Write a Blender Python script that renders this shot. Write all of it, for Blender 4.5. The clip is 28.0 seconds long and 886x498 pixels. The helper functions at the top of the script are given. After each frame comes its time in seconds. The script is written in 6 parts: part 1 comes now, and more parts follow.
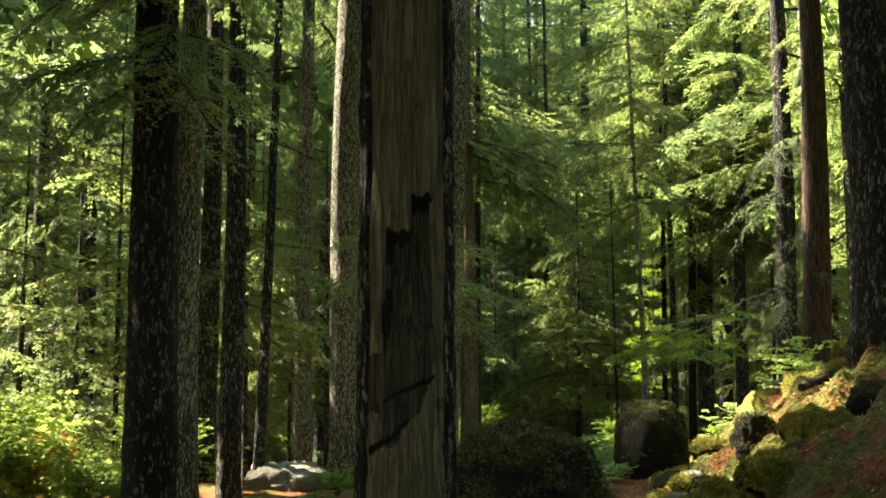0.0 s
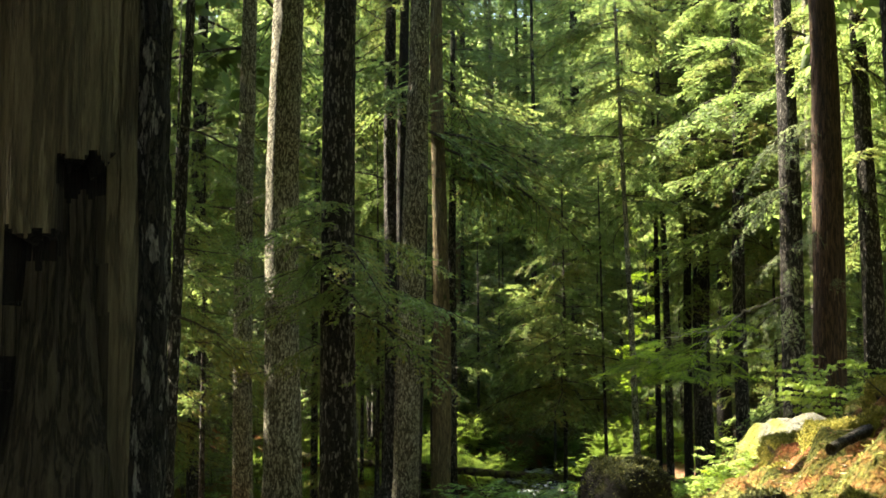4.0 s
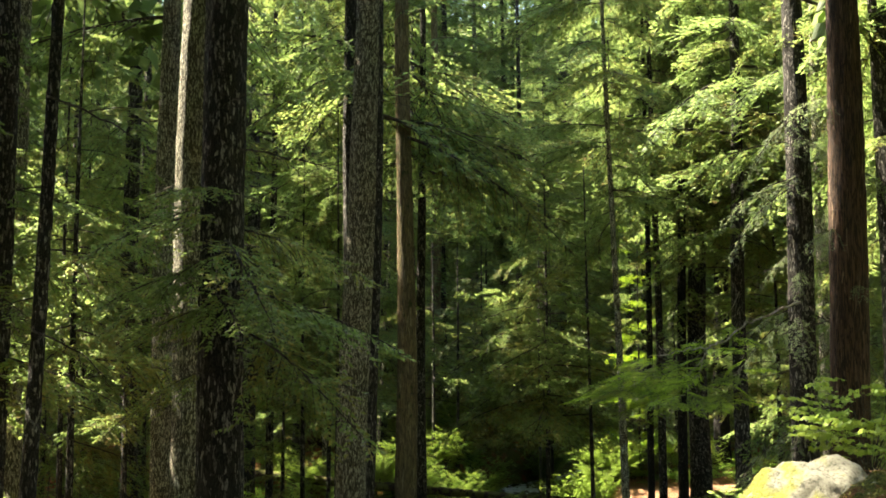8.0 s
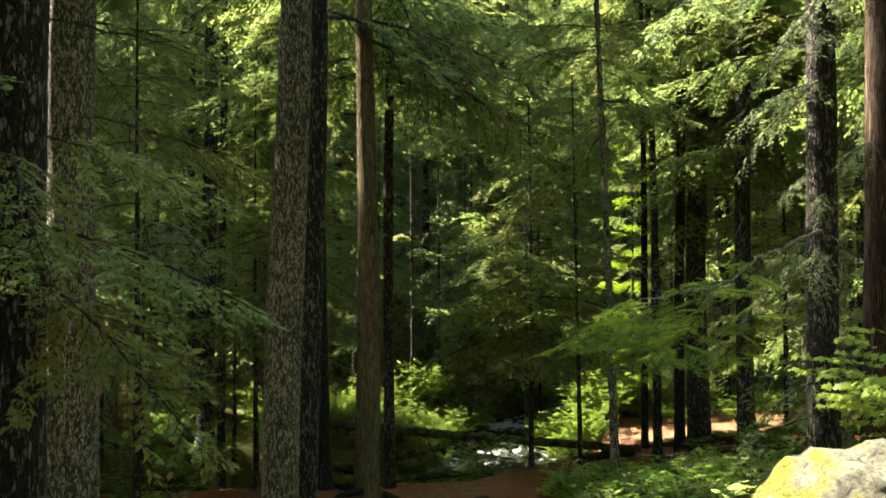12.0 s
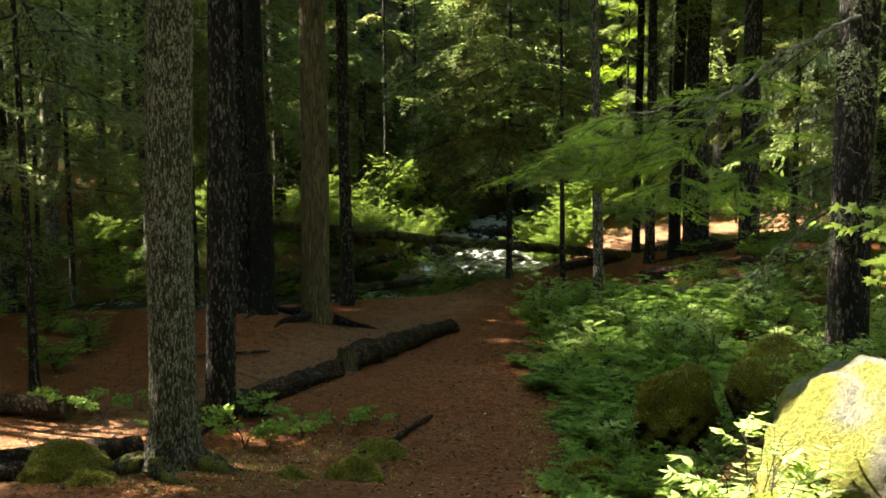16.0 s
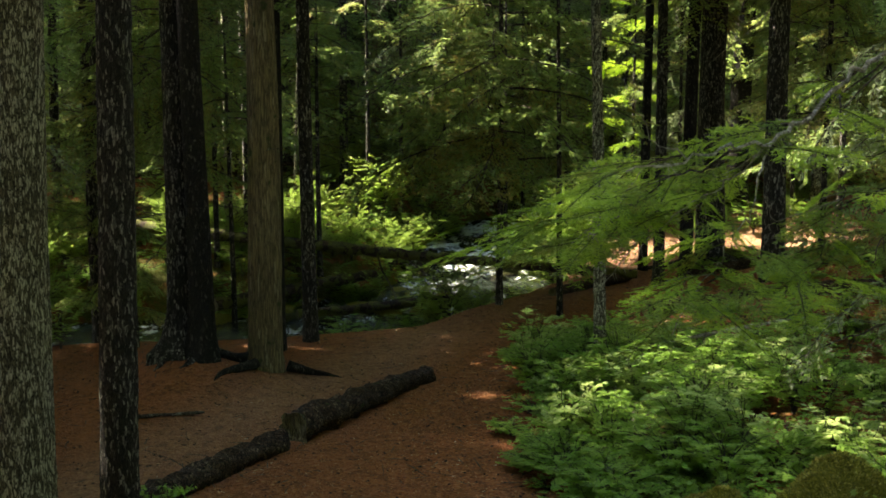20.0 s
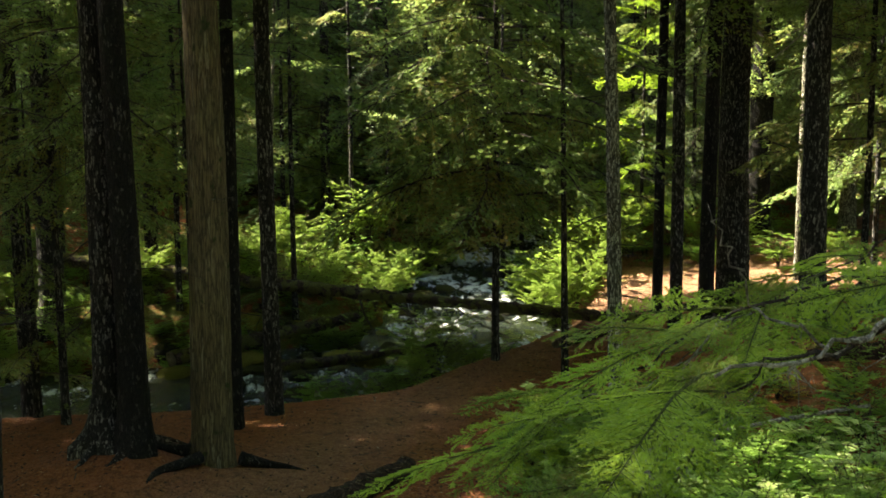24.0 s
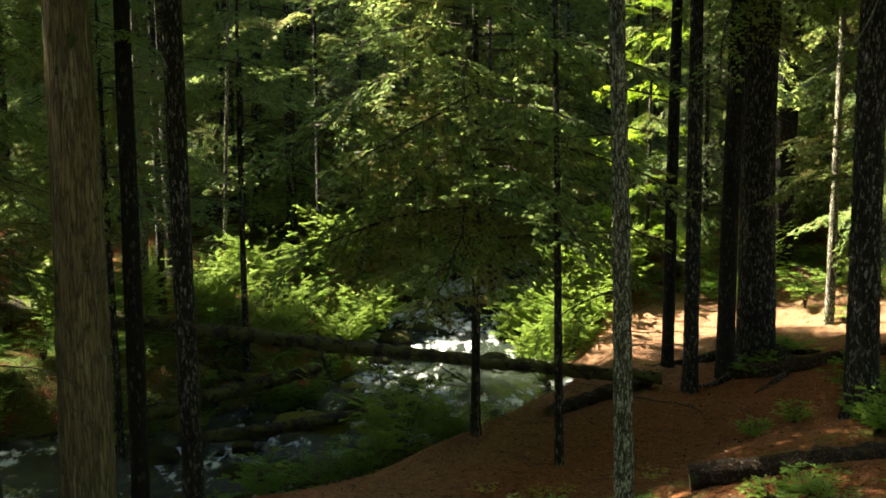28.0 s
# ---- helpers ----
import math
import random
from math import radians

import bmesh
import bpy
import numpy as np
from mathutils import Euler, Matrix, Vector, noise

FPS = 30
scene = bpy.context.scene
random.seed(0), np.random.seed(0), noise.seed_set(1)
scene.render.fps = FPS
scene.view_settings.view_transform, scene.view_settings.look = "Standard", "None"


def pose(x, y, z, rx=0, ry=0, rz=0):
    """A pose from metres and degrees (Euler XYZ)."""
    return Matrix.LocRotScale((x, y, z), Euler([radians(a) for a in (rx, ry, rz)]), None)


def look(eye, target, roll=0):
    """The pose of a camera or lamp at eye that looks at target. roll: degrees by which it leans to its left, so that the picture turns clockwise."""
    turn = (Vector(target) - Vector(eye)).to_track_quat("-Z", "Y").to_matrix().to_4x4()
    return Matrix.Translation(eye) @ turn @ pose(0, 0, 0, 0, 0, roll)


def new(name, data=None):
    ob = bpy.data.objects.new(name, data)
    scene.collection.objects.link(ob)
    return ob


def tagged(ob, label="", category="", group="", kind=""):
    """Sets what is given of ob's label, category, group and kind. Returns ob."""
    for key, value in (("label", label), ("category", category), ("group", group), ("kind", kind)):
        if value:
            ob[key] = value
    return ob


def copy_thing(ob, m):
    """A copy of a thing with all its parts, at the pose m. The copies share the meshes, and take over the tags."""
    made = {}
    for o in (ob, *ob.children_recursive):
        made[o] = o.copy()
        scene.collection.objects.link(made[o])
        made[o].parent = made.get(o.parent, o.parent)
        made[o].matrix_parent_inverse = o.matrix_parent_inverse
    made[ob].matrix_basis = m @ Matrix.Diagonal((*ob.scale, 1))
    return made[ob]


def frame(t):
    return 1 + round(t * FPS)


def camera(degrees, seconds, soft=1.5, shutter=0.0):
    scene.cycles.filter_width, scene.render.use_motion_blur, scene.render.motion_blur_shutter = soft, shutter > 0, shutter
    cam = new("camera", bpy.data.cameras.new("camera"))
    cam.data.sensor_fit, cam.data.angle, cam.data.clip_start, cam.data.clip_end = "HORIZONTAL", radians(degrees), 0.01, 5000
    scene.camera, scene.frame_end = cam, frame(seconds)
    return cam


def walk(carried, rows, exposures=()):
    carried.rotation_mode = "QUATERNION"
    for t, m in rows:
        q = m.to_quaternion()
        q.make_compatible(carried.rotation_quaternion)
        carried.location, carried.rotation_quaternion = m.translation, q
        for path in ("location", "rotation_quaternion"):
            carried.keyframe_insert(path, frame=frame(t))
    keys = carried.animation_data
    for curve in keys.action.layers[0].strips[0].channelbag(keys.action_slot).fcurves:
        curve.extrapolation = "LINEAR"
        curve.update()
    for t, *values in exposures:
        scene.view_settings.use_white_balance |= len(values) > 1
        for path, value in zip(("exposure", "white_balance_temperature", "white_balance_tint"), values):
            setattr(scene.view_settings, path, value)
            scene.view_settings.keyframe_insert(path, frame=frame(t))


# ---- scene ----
cam = camera(39.7, 28.0, soft=1.7)
METRES, EYE, TILT, LEAN, TURN = 22.0, 1.8, 6.0, 0.0, 0.0
ROWS = [
    (0.0, 0.0, 0.0, 0.0, 0.0, 0.0, -0.0),
    (0.5, 0.0023, 0.0165, 0.0004, -0.01, 0.01, -0.0),
    (1.0, 0.0048, 0.0335, 0.0007, -0.02, 0.03, -0.03),
    (1.5, 0.0075, 0.0502, 0.001, -0.03, 0.05, 0.01),
    (2.0, 0.0112, 0.0667, 0.0014, -0.04, 0.06, 0.06),
    (2.5, 0.0159, 0.0835, 0.0016, -0.05, 0.07, 0.07),
    (3.0, 0.0204, 0.0992, 0.0018, -0.07, 0.07, 0.07),
    (3.5, 0.0252, 0.1156, 0.0019, -0.09, 0.07, 0.1),
    (5.5, 0.0448, 0.1842, 0.0014, -0.17, 0.12, 0.11),
    (6.0, 0.0485, 0.2009, 0.0013, -0.2, 0.13, 0.11),
    (6.5, 0.0513, 0.2173, 0.0014, -0.22, 0.12, 0.11),
    (7.0, 0.0541, 0.2347, 0.0014, -0.25, 0.14, 0.1),
    (7.5, 0.0569, 0.2519, 0.0015, -0.28, 0.14, 0.12),
    (8.0, 0.0598, 0.2687, 0.0018, -0.29, 0.13, 0.1),
    (8.5, 0.0626, 0.2858, 0.0018, -0.28, 0.14, 0.11),
    (9.0, 0.0656, 0.3027, 0.0016, -0.27, 0.14, 0.09),
    (9.5, 0.069, 0.3204, 0.0015, -0.27, 0.13, 0.1),
    (10.0, 0.0725, 0.3372, 0.0013, -0.29, 0.13, 0.1),
    (10.5, 0.0756, 0.3544, 0.0013, -0.33, -0.0, 0.08),
    (11.0, 0.0791, 0.3723, 0.0009, -0.36, -0.69, 0.09),
    (11.5, 0.0832, 0.3894, 0.0007, -0.35, -2.06, 0.12),
    (12.0, 0.0875, 0.4071, 0.0006, -0.36, -3.56, 0.13),
    (12.5, 0.0916, 0.4253, 0.0004, -0.37, -5.04, 0.11),
    (13.0, 0.0959, 0.4434, 0.0002, -0.38, -6.49, 0.14),
    (13.5, 0.1, 0.4615, -0.0, -0.4, -7.95, 0.15),
    (15.5, 0.1144, 0.5337, -0.0012, -0.45, -12.97, 0.22),
    (16.0, 0.1179, 0.5522, -0.0014, -0.41, -13.91, 0.22),
    (16.5, 0.1211, 0.5687, -0.0013, -0.24, -14.59, 0.29),
    (17.0, 0.1242, 0.589, -0.0016, -0.12, -14.72, 0.23),
    (17.5, 0.1269, 0.606, -0.0014, -0.1, -14.71, 0.22),
    (18.0, 0.1297, 0.6232, -0.0017, -0.12, -14.69, 0.24),
    (18.5, 0.1323, 0.641, -0.0026, -0.14, -14.67, 0.2),
    (19.0, 0.1344, 0.6578, -0.0035, -0.16, -14.65, 0.22),
    (19.5, 0.1362, 0.6753, -0.004, -0.18, -14.64, 0.2),
    (20.0, 0.1378, 0.693, -0.004, -0.2, -14.64, 0.17),
    (20.5, 0.1394, 0.7103, -0.0042, -0.22, -14.62, 0.19),
    (21.0, 0.1409, 0.7272, -0.004, -0.23, -14.61, 0.17),
    (21.5, 0.1423, 0.7437, -0.0037, -0.24, -14.59, 0.17),
    (23.5, 0.1459, 0.8099, -0.0034, -0.31, -14.57, 0.42),
    (24.0, 0.1463, 0.8275, -0.0037, -0.32, -14.6, 0.36),
    (24.5, 0.1472, 0.8456, -0.0041, -0.33, -14.65, 0.35),
    (25.0, 0.1491, 0.8646, -0.0054, -0.35, -14.68, 0.33),
    (25.5, 0.1518, 0.8842, -0.0067, -0.36, -14.72, 0.35),
    (26.0, 0.1547, 0.9044, -0.0073, -0.37, -14.76, 0.37),
    (26.5, 0.1574, 0.9251, -0.0079, -0.39, -14.78, 0.39),
    (27.0, 0.16, 0.9445, -0.008, -0.38, -14.81, 0.38),
    (27.5, 0.1624, 0.9634, -0.0081, -0.39, -14.83, 0.41),
    (28.0, 0.1646, 0.9839, -0.0084, -0.41, -14.83, 0.38),
]
EXPOSURES = [(0.0, 3.5, 7500, 8), (28.0, 3.5, 7500, 8)]
walk(cam, [(t, pose(0, 0, EYE, TILT, LEAN, TURN) @ pose(METRES * x, METRES * y, METRES * z, 90 + pitch, roll, yaw)) for t, x, y, z, yaw, pitch, roll in ROWS], EXPOSURES)

SKY_STRENGTH, SUN_STRENGTH = 0.105, 5.0

# ---- light ----
SUN = Vector((-0.64, 0.28, 0.71)).normalized()
world = bpy.data.worlds.new("world")
scene.world = world
world.use_nodes = True
wn = world.node_tree.nodes
sky = wn.new("ShaderNodeTexSky")
sky.sky_type = "NISHITA"
sky.sun_disc = False
sky.sun_elevation = math.asin(SUN.z)
sky.sun_rotation = math.atan2(SUN.x, SUN.y)
world.node_tree.links.new(sky.outputs[0], wn["Background"].inputs[0])
wn["Background"].inputs[1].default_value = SKY_STRENGTH
sun_data = bpy.data.lights.new("sun", "SUN")
sun_data.energy = SUN_STRENGTH
sun_data.angle = radians(0.53)
sun_data.color = (1.0, 0.93, 0.80)
sun = new("sun", sun_data)
sun.matrix_world = look(SUN * 60, (0, 0, 0))

# ---- small tools ----


def smooth01(v):
    v = np.clip(v, 0, 1)
    return v * v * (3 - 2 * v)


def wave(x, y, k, s=0.0):
    """Cheap rolling noise of wave number k, about -1 to 1."""
    return (np.sin(x * k + 1.7 * np.sin(y * k * 0.63 + s) + s * 1.3) + np.sin(y * k * 1.13 + 1.9 * np.sin(x * k * 0.71 + 2 + s) + s * 2.1)) * 0.5


def grain(x, y, k, seed=0):
    """Smooth random noise of k cells a metre, -1 to 1."""
    x, y = np.asarray(x, float) * k, np.asarray(y, float) * k
    i, j = np.floor(x), np.floor(y)
    u, v = smooth01(x - i), smooth01(y - j)

    def h(a, b):
        q = np.sin(a * 127.1 + b * 311.7 + seed * 74.7) * 43758.5453
        return (q - np.floor(q)) * 2 - 1

    return (h(i, j) * (1 - u) + h(i + 1, j) * u) * (1 - v) + (h(i, j + 1) * (1 - u) + h(i + 1, j + 1) * u) * v


class Geo:
    """Gathers vertices and faces with material slots, and makes one mesh of them."""

    def __init__(self):
        self.v, self.f, self.m, self.n = [], [], [], 0

    def add(self, v, f, slot=0):
        v, f = np.asarray(v, float).reshape(-1, 3), np.asarray(f, int)
        if len(v) and len(f):
            self.v.append(v)
            self.f.append(f + self.n)
            self.m.append(np.full(len(f), slot))
            self.n += len(v)
        return self

    def mesh(self, name, materials, smooth=True):
        me = bpy.data.meshes.new(name)
        v = np.concatenate(self.v)
        loops = np.concatenate([f.ravel() for f in self.f])
        totals = np.concatenate([np.full(len(f), f.shape[1]) for f in self.f])
        starts = np.concatenate([[0], np.cumsum(totals)[:-1]])
        me.vertices.add(len(v))
        me.vertices.foreach_set("co", v.astype(np.float32).ravel())
        me.loops.add(len(loops))
        me.loops.foreach_set("vertex_index", loops.astype(np.int32))
        me.polygons.add(len(totals))
        me.polygons.foreach_set("loop_start", starts.astype(np.int32))
        me.polygons.foreach_set("loop_total", totals.astype(np.int32))
        for m in materials:
            me.materials.append(m)
        me.polygons.foreach_set("material_index", np.concatenate(self.m).astype(np.int32))
        me.polygons.foreach_set("use_smooth", np.full(len(totals), smooth))
        me.update(calc_edges=True)
        me.validate()
        return me


def part(name, me, parent=None, m=None, label=""):
    """A mesh object under a thing or a part."""
    ob = new(name, me)
    ob.parent = parent
    if m is not None:
        ob.matrix_basis = m
    return tagged(ob, label)


def thing(name, m, label, category, group="", kind=""):
    ob = new(name)
    ob.empty_display_size = 0.2
    ob.matrix_basis = m
    return tagged(ob, label, category, group, kind)


def tube(points, radii, n=8, cap=True, wobble=0.0, seed=0):
    """Rings round a line of points; returns vertices and quads."""
    p, r = np.asarray(points, float), np.broadcast_to(radii, (len(points),)).astype(float)
    d = np.gradient(p, axis=0)
    d /= np.linalg.norm(d, axis=1)[:, None] + 1e-9
    ref = np.where(np.abs(d[:, 2:3]) > 0.8, [[1.0, 0, 0]], [[0, 0, 1.0]])
    a = np.cross(d, ref)
    a /= np.linalg.norm(a, axis=1)[:, None]
    b = np.cross(d, a)
    t = np.linspace(0, 2 * np.pi, n, endpoint=False)
    rr = r[:, None] * (1 + wobble * wave(np.arange(len(p))[:, None] * 0.9, t[None, :] * 2.0, 1.3, seed))
    v = p[:, None, :] + rr[..., None] * (np.cos(t)[None, :, None] * a[:, None, :] + np.sin(t)[None, :, None] * b[:, None, :])
    i, j = np.meshgrid(np.arange(len(p) - 1), np.arange(n), indexing="ij")
    k = (j + 1) % n
    f = np.stack([i * n + j, i * n + k, (i + 1) * n + k, (i + 1) * n + j], -1).reshape(-1, 4)
    v = v.reshape(-1, 3)
    if cap:
        v = np.concatenate([v, p[:1], p[-1:]])
        c0, c1 = len(v) - 2, len(v) - 1
        j = np.arange(n)
        k = (j + 1) % n
        last = (len(p) - 1) * n
        f = np.concatenate([f, np.stack([k, j, np.full(n, c0), np.full(n, c0)], -1)[:, [0, 1, 2, 2]], np.stack([last + j, last + k, np.full(n, c1), np.full(n, c1)], -1)[:, [0, 1, 2, 2]]])
    return v, f


def add_tube(geo, points, radii, n=8, slot=0, wobble=0.0, seed=0):
    v, f = tube(points, radii, n, False, wobble, seed)
    geo.add(v, f, slot)
    p = np.asarray(points, float)
    for base, tip, turn in ((0, p[0], -1), (len(p) - 1, p[-1], 1)):
        ring = v[base * n:base * n + n]
        j = np.arange(n)
        tri = np.stack([j, (j + 1) % n, np.full(n, n)], -1)
        geo.add(np.concatenate([ring, [tip]]), tri[:, ::turn], slot)
    return geo


def unit(v):
    return v / (np.linalg.norm(v, axis=-1, keepdims=True) + 1e-9)


def leaves(base, way, side, length, width, fold=0.0):
    """Pointed leaves as two faces each, folded along the middle rib; arrays of one row a leaf."""
    base, way, side = np.asarray(base), unit(np.asarray(way)), unit(np.asarray(side))
    up = np.cross(way, side)
    length, width = np.broadcast_to(length, len(base))[:, None], np.broadcast_to(width, len(base))[:, None]
    mid = base + way * length * 0.42 + up * width * fold
    tip = base + way * length
    v = np.stack([base, mid + side * width * 0.5, tip, mid - side * width * 0.5], 1).reshape(-1, 3)
    n = np.arange(len(base))[:, None] * 4
    if fold:
        f = np.concatenate([n + [[0, 1, 2]], n + [[0, 2, 3]]])
    else:
        f = n + [[0, 1, 2, 3]]
    return v, f


# ---- materials ----
def material(name, rough=0.8):
    m = bpy.data.materials.new(name)
    m.use_nodes = True
    b = m.node_tree.nodes["Principled BSDF"]
    b.inputs["Roughness"].default_value = rough
    return m, m.node_tree.nodes, m.node_tree.links, b


def ramp(nodes, stops):
    r = nodes.new("ShaderNodeValToRGB")
    e = r.color_ramp.elements
    while len(e) < len(stops):
        e.new(0.5)
    for s, (at, c) in zip(e, stops):
        s.position, s.color = at, (*c, 1) if len(c) == 3 else c
    return r


def coords(nodes, links, scale=(1, 1, 1), where="Object"):
    tc, mp = nodes.new("ShaderNodeTexCoord"), nodes.new("ShaderNodeMapping")
    mp.inputs["Scale"].default_value = scale
    links.new(tc.outputs[where], mp.inputs[0])
    return mp


def noise_tex(nodes, links, vec, scale, detail=4, rough=0.6):
    n = nodes.new("ShaderNodeTexNoise")
    n.inputs["Scale"].default_value, n.inputs["Detail"].default_value, n.inputs["Roughness"].default_value = scale, detail, rough
    if vec:
        links.new(vec.outputs[0], n.inputs["Vector"])
    return n


def mix(nodes, links, fac, a, b, blend="MIX"):
    m = nodes.new("ShaderNodeMix")
    m.data_type, m.blend_type = "RGBA", blend
    for sock, val in ((m.inputs[0], fac), (m.inputs[6], a), (m.inputs[7], b)):
        if isinstance(val, (int, float)):
            sock.default_value = val
        elif isinstance(val, tuple):
            sock.default_value = (*val, 1)
        else:
            links.new(val, sock)
    return m.outputs[2]


def bump(nodes, links, height, bsdf, strength=0.6, distance=0.02):
    b = nodes.new("ShaderNodeBump")
    b.inputs["Strength"].default_value, b.inputs["Distance"].default_value = strength, distance
    links.new(height, b.inputs["Height"])
    links.new(b.outputs[0], bsdf.inputs["Normal"])


def bark(name, dark, mid, fleck, pale, stretch=0.3, scale=30, moss=0.0, moss_col=(0.06, 0.075, 0.02)):
    """Bark in ragged plates drawn out along the trunk, split by dark fissures; pale: the share of plates grey with lichen."""
    m, n, l, b = material(name, 0.9)
    mp = coords(n, l, (1, 1, stretch))
    warp = noise_tex(n, l, mp, scale * 0.7, 4, 0.65)
    off = n.new("ShaderNodeVectorMath")
    off.operation = "MULTIPLY_ADD"
    l.new(warp.outputs["Color"], off.inputs[0])
    off.inputs[1].default_value = (2.6 / scale,) * 3
    l.new(mp.outputs[0], off.inputs[2])
    cell, edge = n.new("ShaderNodeTexVoronoi"), n.new("ShaderNodeTexVoronoi")
    edge.feature = "DISTANCE_TO_EDGE"
    for v in (cell, edge):
        v.inputs["Scale"].default_value = scale
        l.new(off.outputs[0], v.inputs["Vector"])
    fine = noise_tex(n, l, mp, scale * 2.6, 5, 0.75)
    broad = noise_tex(n, l, coords(n, l, (1, 1, 0.5)), 2.6, 4)
    sep = n.new("ShaderNodeSeparateColor")
    l.new(cell.outputs["Color"], sep.inputs[0])
    pick = n.new("ShaderNodeMath")
    pick.operation = "MULTIPLY_ADD"
    l.new(fine.outputs[0], pick.inputs[0])
    pick.inputs[1].default_value = 0.8
    l.new(sep.outputs[0], pick.inputs[2])
    pick2 = n.new("ShaderNodeMath")
    pick2.operation = "MULTIPLY_ADD"
    l.new(broad.outputs[0], pick2.inputs[0])
    pick2.inputs[1].default_value = 0.7
    l.new(pick.outputs[0], pick2.inputs[2])
    half = n.new("ShaderNodeMath")
    half.operation = "MULTIPLY"
    l.new(pick2.outputs[0], half.inputs[0])
    half.inputs[1].default_value = 0.4
    soft = tuple(0.5 * (p + q) for p, q in zip(dark, mid))
    plate = ramp(n, [(0.30, soft), (0.5, mid), (0.92 - 0.75 * pale, mid), (1.08 - 0.75 * pale, fleck)])
    l.new(half.outputs[0], plate.inputs[0])
    split = ramp(n, [(0.02, (0, 0, 0)), (0.16, (1, 1, 1))])
    l.new(edge.outputs["Distance"], split.inputs[0])
    col = mix(n, l, split.outputs[0], dark, plate.outputs[0])
    shade = ramp(n, [(0.3, (0.35, 0.35, 0.35)), (0.6, (1, 1, 1))])
    l.new(fine.outputs[0], shade.inputs[0])
    col = mix(n, l, 0.85, col, shade.outputs[0], "MULTIPLY")
    if moss:
        mm = noise_tex(n, l, coords(n, l), 5.0, 5)
        mr = ramp(n, [(1 - moss, (0, 0, 0)), (1.05 - moss, (1, 1, 1))])
        l.new(mm.outputs[0], mr.inputs[0])
        tuft = ramp(n, [(0.35, (0.25 * moss_col[0], 0.3 * moss_col[1], 0.3 * moss_col[2])), (0.65, moss_col)])
        l.new(fine.outputs[0], tuft.inputs[0])
        col = mix(n, l, mr.outputs[0], col, tuft.outputs[0])
    l.new(col, b.inputs["Base Color"])
    b.inputs["Specular IOR Level"].default_value = 0.25
    tall = n.new("ShaderNodeMath")
    tall.operation = "MULTIPLY_ADD"
    l.new(split.outputs[0], tall.inputs[0])
    tall.inputs[1].default_value = 0.7
    l.new(fine.outputs[0], tall.inputs[2])
    bump(n, l, tall.outputs[0], b, 1.0, 0.03)
    return m


def foliage(name, deep, light, through_col, rough=0.5, brown=0.0):
    """Leaves that let light through, each clump a little different."""
    m, n, l, b = material(name, rough)
    info = n.new("ShaderNodeObjectInfo")
    isl = n.new("ShaderNodeNewGeometry")
    broad = noise_tex(n, l, coords(n, l, (1, 1, 1)), 2.2, 2)
    s = n.new("ShaderNodeMath")
    s.operation = "ADD"
    l.new(info.outputs["Random"], s.inputs[0])
    l.new(isl.outputs["Random Per Island"], s.inputs[1])
    s2 = n.new("ShaderNodeMath")
    s2.operation = "MULTIPLY_ADD"
    l.new(s.outputs[0], s2.inputs[0])
    s2.inputs[1].default_value = 0.35
    l.new(broad.outputs[0], s2.inputs[2])
    stops = [(0.4, deep), (0.95, light)]
    if brown:
        stops = [(0.4, deep), (0.9, light), (1.0, (0.16, 0.10, 0.03))]
    r = ramp(n, stops)
    l.new(s2.outputs[0], r.inputs[0])
    l.new(r.outputs[0], b.inputs["Base Color"])
    b.inputs["Specular IOR Level"].default_value = 0.18
    tr = n.new("ShaderNodeBsdfTranslucent")
    tc = mix(n, l, 0.75, r.outputs[0], through_col)
    l.new(tc, tr.inputs[0])
    ms = n.new("ShaderNodeMixShader")
    ms.inputs[0].default_value = 0.52
    l.new(b.outputs[0], ms.inputs[1])
    l.new(tr.outputs[0], ms.inputs[2])
    l.new(ms.outputs[0], n["Material Output"].inputs[0])
    return m


BARK_FIR = bark("fir_bark", (0.003, 0.003, 0.0025), (0.036, 0.032, 0.026), (0.30, 0.285, 0.25), 0.50, 0.3, 46)
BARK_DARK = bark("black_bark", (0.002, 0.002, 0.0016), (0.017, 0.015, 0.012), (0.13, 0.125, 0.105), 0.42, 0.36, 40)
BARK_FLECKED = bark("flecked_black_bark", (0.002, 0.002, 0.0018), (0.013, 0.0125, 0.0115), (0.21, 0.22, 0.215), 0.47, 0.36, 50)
BARK_PALE = bark("lichen_bark", (0.005, 0.005, 0.0035), (0.19, 0.178, 0.11), (0.58, 0.565, 0.42), 0.66, 0.24, 76, moss=0.3, moss_col=(0.10, 0.11, 0.04))
BARK_CEDAR = bark("cedar_bark", (0.075, 0.058, 0.029), (0.20, 0.158, 0.078), (0.32, 0.29, 0.19), 0.4, 0.08, 30, moss=0.38)
BARK_RED = bark("red_cedar_bark", (0.013, 0.007, 0.005), (0.088, 0.05, 0.03), (0.24, 0.175, 0.12), 0.36, 0.07, 34)
BARK_LOG = bark("rotting_log_bark", (0.005, 0.0035, 0.0025), (0.075, 0.042, 0.025), (0.24, 0.17, 0.11), 0.45, 0.8, 26, moss=0.36)
MOSSY_LOG = bark("mossy_log_bark", (0.005, 0.004, 0.0025), (0.08, 0.05, 0.03), (0.21, 0.16, 0.10), 0.4, 0.8, 26, moss=0.54, moss_col=(0.14, 0.145, 0.03))
SNAG_WOOD = bark("snag_wood", (0.085, 0.073, 0.044), (0.17, 0.148, 0.087), (0.25, 0.222, 0.14), 0.38, 0.09, 24, moss=0.34)
